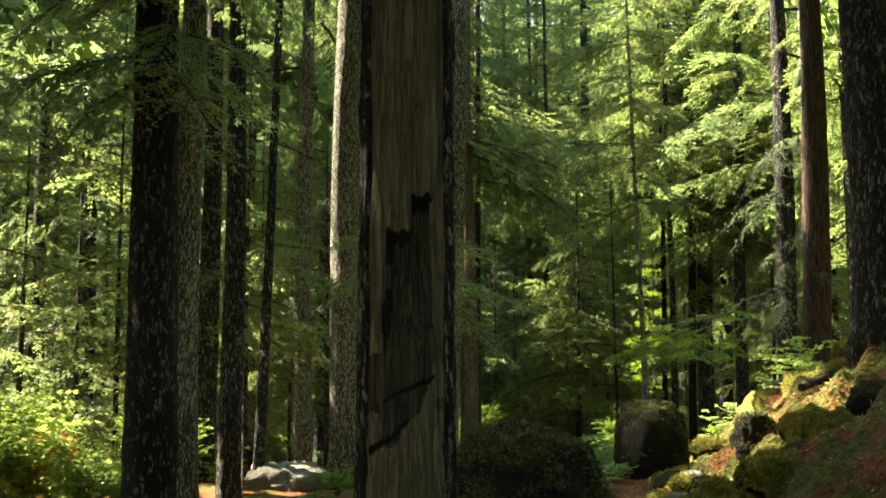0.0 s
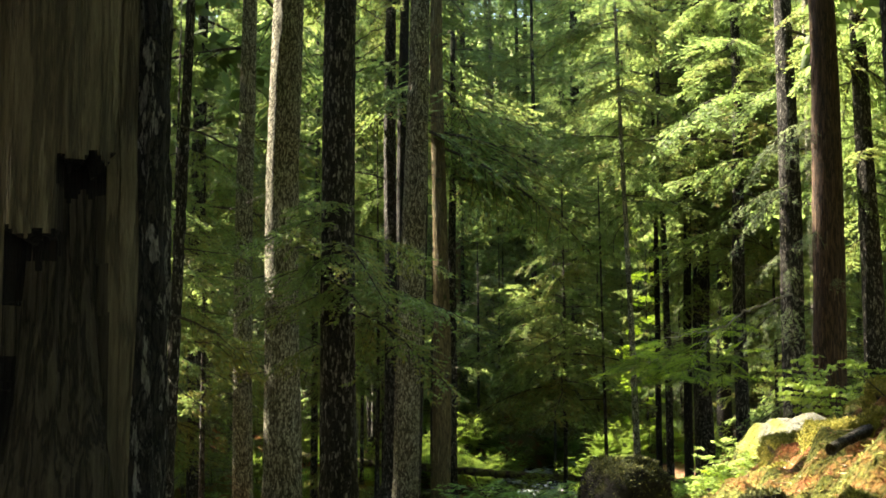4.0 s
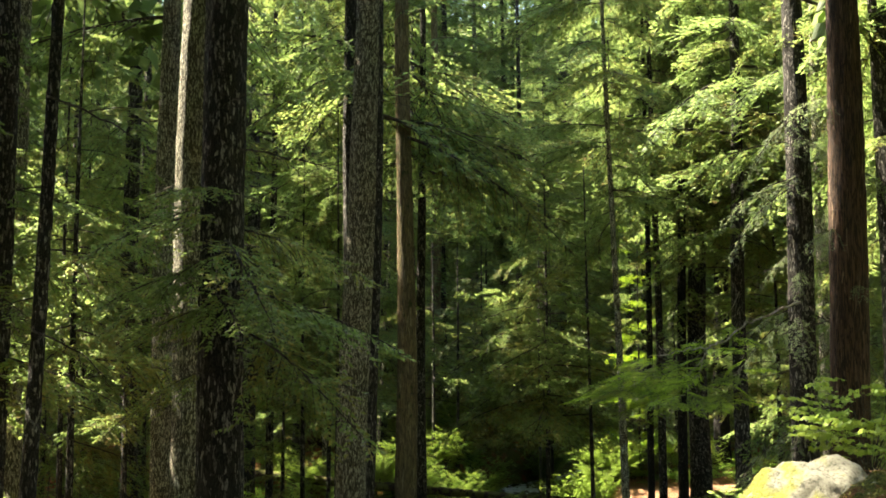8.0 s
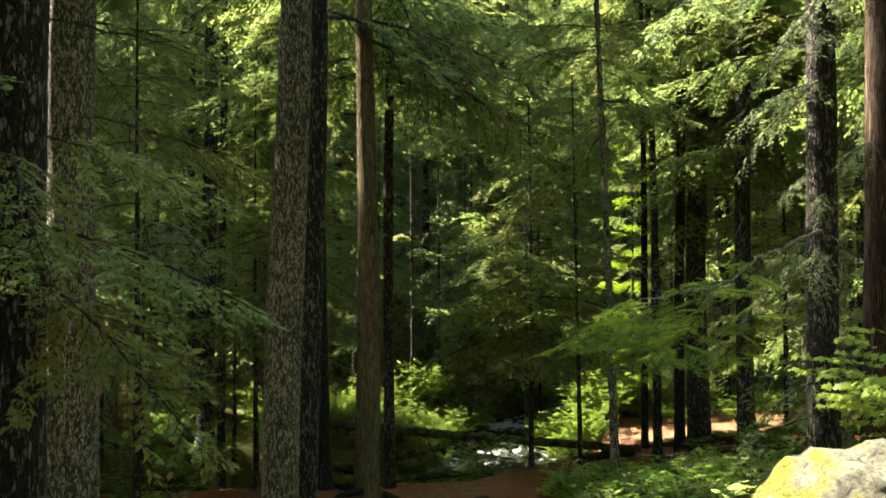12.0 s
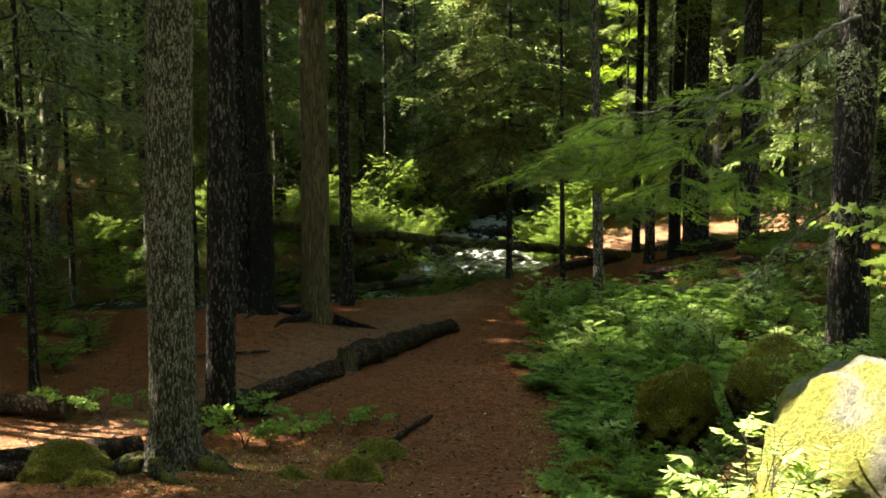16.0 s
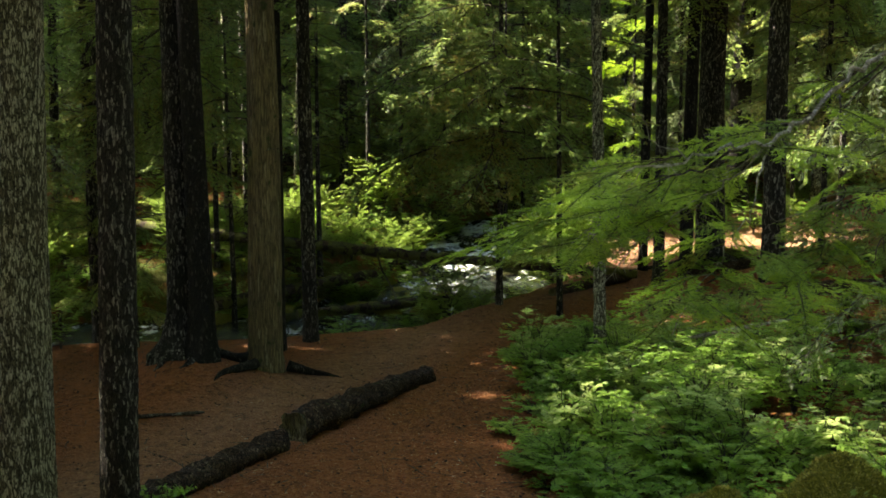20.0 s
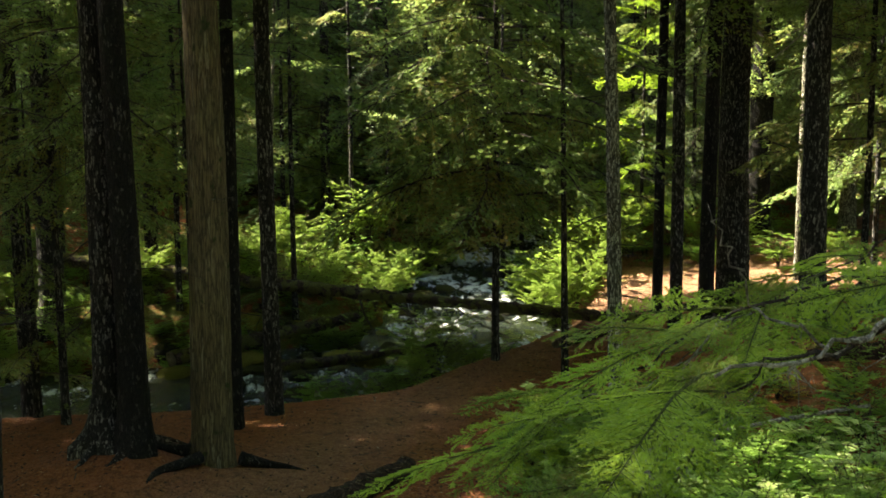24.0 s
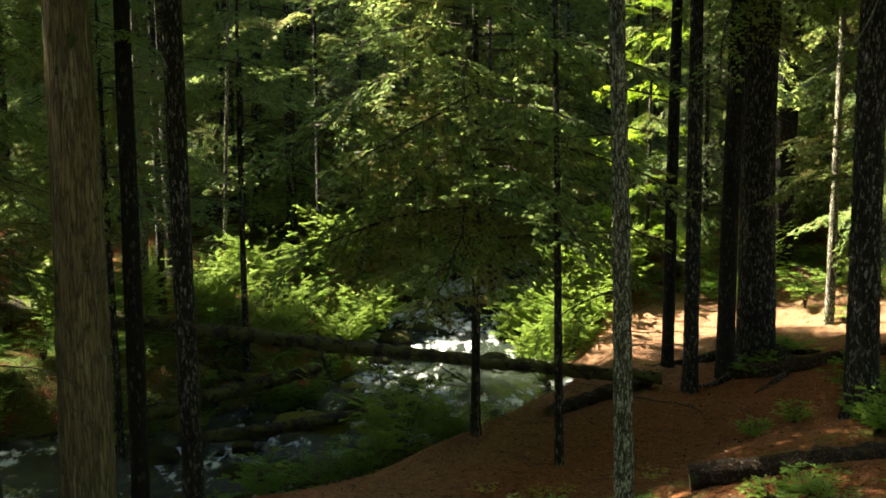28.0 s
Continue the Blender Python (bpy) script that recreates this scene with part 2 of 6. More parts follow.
# rotten wood made near-black to hold the snag's shade; bark chips share it
SHADED_ROT_WOOD = bark("shaded_rotten_wood", (0.003, 0.0025, 0.002), (0.012, 0.009, 0.006), (0.03, 0.022, 0.014), 0.2, 0.08, 22)
ROOT_MOSS = bark("mossy_root", (0.01, 0.009, 0.006), (0.13, 0.105, 0.06), (0.28, 0.25, 0.16), 0.5, 0.4, 30, moss=0.52, moss_col=(0.26, 0.24, 0.045))
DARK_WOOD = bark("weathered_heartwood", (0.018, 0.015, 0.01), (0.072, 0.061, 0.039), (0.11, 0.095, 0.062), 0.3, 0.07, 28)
TWIG = bark("dead_twig", (0.025, 0.02, 0.015), (0.09, 0.078, 0.06), (0.26, 0.27, 0.22), 0.4, 1.0, 18)
WHITE_TWIG = bark("lichen_twig", (0.16, 0.15, 0.13), (0.36, 0.34, 0.29), (0.44, 0.44, 0.39), 0.5, 1.0, 18)
GREEN_TWIG = bark("green_twig", (0.06, 0.08, 0.016), (0.12, 0.16, 0.035), (0.18, 0.22, 0.06), 0.3, 1.0, 20)
HEMLOCK = foliage("hemlock_needles", (0.0437, 0.085, 0.0327), (0.1311, 0.1956, 0.0666), (0.2915, 0.41, 0.1193), 0.5, 0.3)
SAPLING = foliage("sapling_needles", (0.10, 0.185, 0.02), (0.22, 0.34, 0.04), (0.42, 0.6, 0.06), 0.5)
# darker copy of the sapling needles, shade put into its colour
SHADED_SAPLING = foliage("shaded_sapling_needles", (0.05, 0.105, 0.018), (0.13, 0.215, 0.036), (0.28, 0.4, 0.055), 0.5, 0.15)
CEDAR = foliage("cedar_needles", (0.0414, 0.0665, 0.0364), (0.1196, 0.1568, 0.0845), (0.2668, 0.3325, 0.156))
CANOPY = foliage("canopy_needles", (0.0331, 0.0602, 0.0289), (0.1001, 0.1491, 0.0603), (0.2283, 0.326, 0.1005))
SALAL = foliage("shrub_leaf", (0.062, 0.125, 0.026), (0.17, 0.28, 0.055), (0.31, 0.5, 0.08), 0.42)
# leaf colour lightened so the sunlit leaves burn out to white
RHODO = foliage("rhododendron_leaf", (0.16, 0.24, 0.07), (0.36, 0.46, 0.17), (0.4, 0.55, 0.12), 0.3)
MAPLE = foliage("maple_leaf", (0.0604, 0.126, 0.0198), (0.1851, 0.2772, 0.0495), (0.3703, 0.4788, 0.099), 0.45)
YELLOW = foliage("yellow_leaf", (0.22, 0.17, 0.03), (0.36, 0.28, 0.05), (0.5, 0.4, 0.06), 0.5)
ORANGE = foliage("orange_leaf", (0.35, 0.09, 0.015), (0.5, 0.16, 0.03), (0.7, 0.22, 0.03), 0.5)
FERN = foliage("fern_leaf", (0.035, 0.09, 0.02), (0.09, 0.17, 0.035), (0.2, 0.34, 0.05), 0.5)


def make_ground():
    m, n, l, b = material("forest_floor", 0.95)
    mp = coords(n, l)
    fine = noise_tex(n, l, mp, 42, 6, 0.75)
    chips = n.new("ShaderNodeTexVoronoi")
    chips.inputs["Scale"].default_value = 26
    l.new(mp.outputs[0], chips.inputs["Vector"])
    broad = noise_tex(n, l, mp, 2.6, 6, 0.65)
    soil = ramp(n, [(0.3, (0.04, 0.012, 0.004)), (0.5, (0.22, 0.073, 0.022)), (0.72, (0.43, 0.17, 0.06))])
    l.new(fine.outputs[0], soil.inputs[0])
    dust = ramp(n, [(0.35, (0.16, 0.074, 0.038)), (0.7, (0.50, 0.33, 0.215))])
    l.new(fine.outputs[0], dust.inputs[0])
    worn = n.new("ShaderNodeAttribute")
    worn.attribute_name = "worn"
    col = mix(n, l, worn.outputs["Fac"], soil.outputs[0], dust.outputs[0])
    chipcol = ramp(n, [(0.0, (0.04, 0.014, 0.006)), (0.5, (0.19, 0.064, 0.022)), (1.0, (0.36, 0.16, 0.07))])
    l.new(chips.outputs["Color"], chipcol.inputs[0])
    col = mix(n, l, 0.35, col, chipcol.outputs[0])
    clod = noise_tex(n, l, mp, 7.0, 6, 0.7)
    tone = ramp(n, [(0.32, (0.45, 0.45, 0.45)), (0.5, (0.95, 0.95, 0.95)), (0.68, (1, 1, 1))])
    l.new(clod.outputs[0], tone.inputs[0])
    col = mix(n, l, 0.9, col, tone.outputs[0], "MULTIPLY")
    moss = ramp(n, [(0.3, (0.014, 0.017, 0.005)), (0.52, (0.09, 0.098, 0.018)), (0.75, (0.22, 0.21, 0.04))])
    l.new(fine.outputs[0], moss.inputs[0])
    att = n.new("ShaderNodeAttribute")
    att.attribute_name = "moss"
    s = n.new("ShaderNodeMath")
    s.operation = "ADD"
    l.new(att.outputs["Fac"], s.inputs[0])
    l.new(broad.outputs[0], s.inputs[1])
    cut = ramp(n, [(0.86, (0, 0, 0)), (1.0, (1, 1, 1))])
    l.new(s.outputs[0], cut.inputs[0])
    col = mix(n, l, cut.outputs[0], col, moss.outputs[0])
    l.new(col, b.inputs["Base Color"])
    b.inputs["Specular IOR Level"].default_value = 0.2
    h = n.new("ShaderNodeMath")
    h.operation = "ADD"
    l.new(fine.outputs[0], h.inputs[0])
    l.new(chips.outputs[0], h.inputs[1])
    bump(n, l, h.outputs[0], b, 1.0, 0.045)
    return m


def make_rock(name, grey, moss_from, moss_cols, facing=(0, 0, 1)):
    """Stone with moss on what faces up."""
    m, n, l, b = material(name, 0.92)
    mp = coords(n, l)
    fine = noise_tex(n, l, mp, 22, 6, 0.7)
    spots = noise_tex(n, l, mp, 55, 5, 0.75)
    stone = ramp(n, [(0.34, tuple(c * 0.28 for c in grey)), (0.5, tuple(c * 0.75 for c in grey)), (0.7, grey)])
    l.new(fine.outputs[0], stone.inputs[0])
    green = ramp(n, [(0.3, moss_cols[0]), (0.7, moss_cols[1])])
    l.new(spots.outputs[0], green.inputs[0])
    geo = n.new("ShaderNodeNewGeometry")
    sep = n.new("ShaderNodeVectorMath")
    sep.operation = "DOT_PRODUCT"
    sep.inputs[1].default_value = facing
    l.new(geo.outputs["Normal"], sep.inputs[0])
    patch = noise_tex(n, l, mp, 3.5, 5)
    s = n.new("ShaderNodeMath")
    s.operation = "MULTIPLY_ADD"
    l.new(patch.outputs[0], s.inputs[0])
    s.inputs[1].default_value = 1.6
    l.new(sep.outputs["Value"], s.inputs[2])
    cut = ramp(n, [(0, (0, 0, 0)), (1, (1, 1, 1))])
    mr = n.new("ShaderNodeMapRange")
    mr.inputs["From Min"].default_value, mr.inputs["From Max"].default_value = moss_from, moss_from + 0.35
    l.new(s.outputs[0], mr.inputs[0])
    col = mix(n, l, mr.outputs[0], stone.outputs[0], green.outputs[0])
    l.new(col, b.inputs["Base Color"])
    deep = n.new("ShaderNodeMath")
    deep.operation = "ADD"
    l.new(fine.outputs[0], deep.inputs[0])
    l.new(spots.outputs[0], deep.inputs[1])
    b.inputs["Specular IOR Level"].default_value = 0.12
    bump(n, l, deep.outputs[0], b, 1.0, 0.08)
    return m


def make_water():
    m, n, l, b = material("creek_water", 0.08)
    mp = coords(n, l, (1, 1, 1))
    w = noise_tex(n, l, coords(n, l, (1.6, 0.9, 1)), 5, 5, 0.65)
    f = noise_tex(n, l, coords(n, l, (1.5, 0.8, 1)), 2.6, 6, 0.7)
    att = n.new("ShaderNodeAttribute")
    att.attribute_name = "foam"
    s = n.new("ShaderNodeMath")
    s.operation = "ADD"
    l.new(att.outputs["Fac"], s.inputs[0])
    l.new(f.outputs[0], s.inputs[1])
    cut = ramp(n, [(0.78, (0, 0, 0)), (0.92, (1, 1, 1))])
    l.new(s.outputs[0], cut.inputs[0])
    col = mix(n, l, cut.outputs[0], (0.016, 0.022, 0.018), (0.6, 0.64, 0.64))
    l.new(col, b.inputs["Base Color"])
    rr = n.new("ShaderNodeMapRange")
    rr.inputs["To Min"].default_value, rr.inputs["To Max"].default_value = 0.06, 0.7
    l.new(cut.outputs[0], rr.inputs[0])
    l.new(rr.outputs[0], b.inputs["Roughness"])
    bump(n, l, w.outputs[0], b, 0.9, 0.12)
    return m


GROUND = make_ground()
ROCK_DARK = make_rock("mossy_dark_rock", (0.028, 0.026, 0.022), 1.15, ((0.006, 0.009, 0.003), (0.075, 0.08, 0.018)))
ROCK_PALE = make_rock("pale_granite", (0.36, 0.34, 0.29), 1.9, ((0.05, 0.06, 0.015), (0.14, 0.15, 0.03)))
ROCK_BOULDER = make_rock("boulder_granite", (0.29, 0.287, 0.235), 1.25, ((0.09, 0.10, 0.02), (0.30, 0.30, 0.08)), (-0.85, -0.1, 0.35))
ROCK_MOSS = make_rock("moss_cushion_rock", (0.03, 0.027, 0.02), 0.4, ((0.06, 0.062, 0.012), (0.31, 0.28, 0.045)))
WATER = make_water()

# ---- ground ----
CREEK = np.array([(-40, 33), (-12, 36.6), (-5, 37.7), (0, 38.7), (2.6, 40.3), (4.0, 42.4), (4.1, 46.0), (5.6, 49.5), (8.6, 52.5), (13, 56), (24, 64), (60, 80)], float)


def creek_at(x, y):
    """Distance from the creek's middle line, and how far along it."""
    x, y = np.asarray(x, float), np.asarray(y, float)
    best, along, run = np.full(x.shape, 1e9), np.zeros(x.shape), 0.0
    for a, b in zip(CREEK[:-1], CREEK[1:]):
        d = b - a
        t = np.clip(((x - a[0]) * d[0] + (y - a[1]) * d[1]) / (d @ d), 0, 1)
        e = np.hypot(x - a[0] - t * d[0], y - a[1] - t * d[1])
        along = np.where(e < best, run + t * np.hypot(*d), along)
        best = np.minimum(best, e)
        run += np.hypot(*d)
    return best, along


def water_level(along):
    return np.interp(along, [0, 36, 41, 44, 48, 52, 57, 66, 120], [-2.1, -1.95, -1.85, -1.75, -1.62, -1.35, -0.95, -0.5, 1.5])


def trail_edge(y):
    """Where the bank to the right of the trail begins."""
    return np.interp(y, [0, 7, 9, 12, 17, 21, 23, 27, 31, 35, 38], [0.9, 1.2, 1.45, 1.9, 2.9, 3.5, 3.9, 4.0, 3.9, 4.6, 7.5])


def ground(x, y):
    x, y = np.asarray(x, float), np.asarray(y, float)
    z = np.interp(y, [-60, -10, 0, 7, 12, 15, 18, 21, 24, 30, 36, 42, 47, 52, 60, 75, 100, 160, 400], [0, 0.2, 0.5, 0.75, 0.85, 0.65, 0.33, -0.3, -0.88, -1.0, -1.12, -1.1, -0.6, 0.3, 0.9, 2.2, 5.5, 30, 120])
    bank = np.interp(y, [0, 6, 10, 17, 20, 24, 28, 33, 38, 44], [1.0, 1.25, 1.25, 1.1, 1.15, 0.85, 0.6, 0.75, 0.8, 0.15])
    z = z + bank * smooth01((x - trail_edge(y)) / np.interp(y, [0, 9, 17, 25, 35], [2.6, 2.4, 2.6, 3.6, 4.0]))
    z = z + 0.04 * np.maximum(x - 9, 0) * smooth01((70 - y) / 30)
    z = z - 0.55 * smooth01((-0.4 - x) / 1.6) * smooth01((18.8 - y) / 3.5)
    lump = smooth01((x - trail_edge(y) + 0.3) / 1.2) * smooth01((23 - y) / 4)
    z = z + lump * smooth01((16 - y) / 3) * (0.13 * grain(x, y, 1.9, 1) + 0.10 * grain(x, y, 4.2, 2) + 0.05 * grain(x, y, 9.0, 3) + 0.025 * grain(x, y, 19.0, 4))
    z = z + lump * (0.16 * np.abs(wave(x, y, 3.4, 4.0)) + 0.12 * np.abs(wave(x, y, 6.3, 1.0)) + 0.05 * np.abs(wave(x, y, 13.0, 2.0)) - 0.15)
    z = z + 0.12 * np.exp(-((x - 0.1) ** 2 + (y - 23.5) ** 2) / 1.3) + 0.42 * np.exp(-((x + 0.3) ** 2 + (y - 31.3) ** 2) / 1.6)
    z = z + 0.03 * wave(x, y, 1.7) + 0.018 * wave(x, y, 4.3, 1.0) * smooth01((x - trail_edge(y)) + 0.5)
    z = z + 0.25 * wave(x, y, 0.35, 3.0) * smooth01((np.abs(x - 2) - 7) / 6)
    z = z + smooth01((y - 36 - 0.5 * x) / 2.5) * (0.16 * np.abs(wave(x, y, 2.1, 5.0)) + 0.09 * np.abs(wave(x, y, 4.9, 2.0)) + 0.04 * np.abs(wave(x, y, 11.0, 1.0)) - 0.1)
    d, along = creek_at(x, y)
    bed = water_level(along) - 0.35
    wide = 1.5 + 1.2 * smooth01((4.6 - x) / 2.0) * smooth01((39.5 + 0.3 * x - y) / 1.5)
    cut = smooth01((d - 1.4) / wide)
    return np.minimum(z, bed + (z - bed) * cut) + 0.05 * wave(x, y, 5.0, 2.0) * (1 - cut)


def gz(x, y):
    return float(ground(np.array([x]), np.array([y]))[0])


def axis_steps(parts):
    return np.unique(np.concatenate([np.arange(a, b, s) for a, b, s in parts]))


def build_ground():
    xs = axis_steps([(-400, -60, 40), (-60, -20, 4), (-20, -8, 0.8), (-8, 0.6, 0.13), (0.6, 4.6, 0.05), (4.6, 12, 0.13), (12, 24, 0.8), (24, 60, 4), (60, 401, 40)])
    ys = axis_steps([(-200, -20, 30), (-20, 2, 1.5), (2, 6.5, 0.13), (6.5, 14, 0.05), (14, 46, 0.13), (46, 64, 0.5), (64, 110, 3), (110, 401, 20)])
    gx, gy = np.meshgrid(xs, ys, indexing="ij")
    z = ground(gx, gy)
    v = np.stack([gx, gy, z], -1).reshape(-1, 3)
    i, j = np.meshgrid(np.arange(len(xs) - 1), np.arange(len(ys) - 1), indexing="ij")
    w = len(ys)
    f = np.stack([i * w + j, (i + 1) * w + j, (i + 1) * w + j + 1, i * w + j + 1], -1).reshape(-1, 4)
    me = Geo().add(v, f).mesh("ground", [GROUND])
    e = gx - trail_edge(gy)
    d, _ = creek_at(gx, gy)
    moss = np.where(gy < 21, smooth01((e + 0.4) / 0.8) * 0.46, smooth01((e - 0.2) / 0.8) * 0.36)
    moss = np.maximum(moss, 0.42 * smooth01((gy - 44) / 4) + 0.5 * smooth01((gy - 50) / 5))
    moss = np.maximum(moss, 0.42 * smooth01((-5.5 - gx) / 2) * smooth01((30 - gy) / 4))
    moss = np.where((gx > 4.4) & (gy > 35) & (gy < 48), np.where(gy > 43.4, 0.34, 0.10), moss)
    moss = np.where((d < 7) & (gy > 36.5 + 0.55 * gx) & (gx < 4.4), 0.5, moss)
    moss = np.where((gx < 0.4) & (gy < 19.5), np.maximum(moss, 0.42), moss)
    worn = smooth01(1 - np.abs(gx - np.interp(gy, [15, 25, 31, 36, 40, 42, 42.7, 43.4], [-3.5, -1.6, 1.4, 3.3, 6.3, 8.0, 10.2, 13])) / 1.6) * smooth01((gy - 20) / 4) * 0.68
    worn = np.maximum(worn, 0.9 * smooth01((gx - 4.5) / 2) * smooth01((gy - 40.0) / 1.5) * smooth01((48 - gy) / 2))
    for name, val in (("moss", moss), ("worn", worn)):
        me.attributes.new(name, "FLOAT", "POINT").data.foreach_set("value", val.astype(np.float32).ravel())
    tagged(new("ground", me), "forest floor of red-brown needle litter and moss", "ground", kind="structure")


def build_water():
    run = np.concatenate([[0], np.cumsum(np.hypot(*np.diff(CREEK, axis=0).T))])
    s = np.concatenate([np.arange(0, 30, 2), np.arange(30, 75, 0.14), np.arange(75, run[-1], 3)])
    cx, cy = np.interp(s, run, CREEK[:, 0]), np.interp(s, run, CREEK[:, 1])
    k = np.ones(9) / 9
    cx[20:-20], cy[20:-20] = np.convolve(cx, k, "same")[20:-20], np.convolve(cy, k, "same")[20:-20]
    tx, ty = np.gradient(cx), np.gradient(cy)
    ln = np.hypot(tx, ty)
    off = np.linspace(-2.6, 2.6, 44)
    gx = cx[:, None] - (ty / ln)[:, None] * off
    gy = cy[:, None] + (tx / ln)[:, None] * off
    z = water_level(s)[:, None] + 0.035 * wave(gx, gy, 4.1) + 0.03 * wave(gx, gy, 8.7, 1) + 0.012 * wave(gx, gy, 19.0, 2)
    v = np.stack([gx, gy, z], -1).reshape(-1, 3)
    i, j = np.meshgrid(np.arange(len(s) - 1), np.arange(len(off) - 1), indexing="ij")
    w = len(off)
    f = np.stack([i * w + j, (i + 1) * w + j, (i + 1) * w + j + 1, i * w + j + 1], -1).reshape(-1, 4)
    me = Geo().add(v, f).mesh("creek_water", [WATER])
    slope = np.abs(np.gradient(water_level(s), s))
    foam = 0.18 + 1.6 * np.clip(slope, 0, 0.12)[:, None] + 0.10 * wave(gx, gy, 2.2, 5)
    me.attributes.new("foam", "FLOAT", "POINT").data.foreach_set("value", foam.astype(np.float32).ravel())
    tagged(new("water", me), "dark rippling creek with white rapids", "creek", kind="structure")


build_ground()
build_water()

# ---- gaps in the canopy that let the sun through ----
BANK_GAPS = [
    (2.4, 9.6, 1.4, 0.25), (3.4, 10.0, 1.7, 0.25), (2.9, 11, 1.6, 0.35), (2.0, 12.2, 1.5, 0.3), (3.4, 12.5, 1.9, 0.3), (-3.4, 13.5, 0.4, 0.8), (3.9, 15, 1.7, 0.45), (-5.6, 15.0, 0.5, 1.6),
    (-5.2, 16.5, 0.5, 2.0), (3.8, 17.3, 1.4, 0.5), (4.1, 17.5, 1.0, 0.5), (-4.4, 17.5, 0.5, 1.0), (4.5, 17.6, 1.4, 0.85), (-2.3, 17.7, 0.5, 0.9)]
BOULDER_GAPS = [
    (-6.0, 18, 2.2, 1.4), (-6.3, 19, 0.6, 1.8), (-7.6, 20.5, 0.8, 1.6), (-1.8, 21.1, 4.2, 0.7), (-1.8, 21.1, 5.8, 0.8), (6.2, 21.1, 5.6, 0.4), (-1.9, 21.1, 7.3, 0.7),
    (-7, 22, 7, 0.3), (-4.5, 23, 1.0, 1.0), (-8, 24, 5, 0.3), (5.9, 24.9, 0.4, 0.25), (6.8, 25, 7.2, 0.35), (-2.8, 25.0, -0.8, 0.8)]
PATH_GAPS = [
    (-2.0, 25.3, -0.8, 0.5), (-1.6, 25.7, -0.85, 0.5), (-5, 26, 2.5, 0.5), (-9, 27, 4, 0.3), (-6.5, 27, 1.5, 0.6), (-3.2, 27, 4, 0.4), (6.6, 28.4, 0.5, 0.3), (5.0, 28.5, 0.2, 0.25),
    (5.7, 29.6, 0.2, 0.3), (6, 30, 11, 0.7), (8.5, 31, 10, 0.4), (5.2, 33, 9.2, 1.1), (10, 34, 11, 0.5), (8.5, 36, 9.5, 0.8)]
SLOPE_GAPS = [
    (4.7, 36.6, 2.8, 0.35), (3.4, 36.8, 3.4, 0.4), (2.9, 37, 4.5, 0.4), (3.9, 37.4, 4.6, 0.8), (-5.0, 41.0, 0.2, 0.4), (11.2, 42.2, -0.7, 0.6), (10.3, 42.3, 2.5, 0.3), (10.3, 42.3, 4.6, 0.3),
    (10.3, 42.3, 0.6, 0.03), (-3.4, 42.4, 0.8, 0.5), (10.4, 42.6, -0.8, 0.5), (9.3, 42.9, -0.9, 0.6), (8.3, 43.0, -0.9, 0.55), (7.5, 43.4, -1.0, 0.45)]
CREEK_GAPS = [
    (5.9, 43.5, -0.2, 1.3), (6.4, 43.6, 0.0, 1.0), (1.5, 44, 0.4, 0.9), (7.1, 44.2, 0.3, 1.0), (6.3, 44.5, 0.5, 1.3), (0.2, 44.5, 0.6, 1.2), (2.3, 45.2, 0.5, 1.0), (7.4, 45.5, 3.2, 1.0),
    (7.7, 45.6, 2.0, 1.0), (8.4, 45.8, 3.4, 0.8), (8.1, 46, 3.5, 1.6), (7.6, 46, 6.2, 1.4)]
SUN_GAPS = BANK_GAPS + BOULDER_GAPS + PATH_GAPS + SLOPE_GAPS + CREEK_GAPS


SKY_GAPS = [(3.0, 25.5, 2.6), (1.2, 23.5, 3.0), (2.2, 28.5, 2.6), (-5.5, 17, 2.0), (-0.3, 15.4, 1.8), (4.2, 21.8, 2.4), (5.2, 26.5, 2.6), (5.0, 29.5, 1.6)]
SUN_SHAFTS = [(6.2, 44.2, 0.2, 0.8), (10.3, 42.3, 2.5, 0.3), (-1.9, 21, 4.8, 0.35), (9.3, 42.8, -0.9, 0.3)]


def in_gap(p, reach):
    """True where foliage at p would shade one of the sunlit spots."""
    for x, y, z, r in SUN_GAPS:
        d = Vector(p) - Vector((x, y, z))
        s = d.dot(SUN)
        if s > r + 0.6 and (d - SUN * s).length < r + reach * 0.36:
            return True
    return any(p[2] > 5.5 and math.hypot(p[0] - x, p[1] - y) < r + 0.15 * (p[2] - 5.5) + reach * 0.2 for x, y, r in SKY_GAPS)


def trunk_in_way(x, y, height):
    """True where a far trunk would stand right in a shaft of sunlight."""
    for gx, gy, g, r in SUN_SHAFTS:
        side = Vector((-SUN.y, SUN.x, 0)).normalized()
        d = Vector((x - gx, y - gy, 0))
        out = d.dot(Vector((SUN.x, SUN.y, 0)).normalized())
        if abs(d.dot(side)) < r + 0.25 and 1 < out < height * 1.1:
            return True
    return False


def near_path(p, reach):
    """True where a branch would stand in the way of the walk."""
    t = min(max((p[1] + 2) / 25, 0), 1)
    return abs(p[0] - 3.7 * t) < reach + 0.45 and -4 < p[1] < 24 and p[2] > 1.2


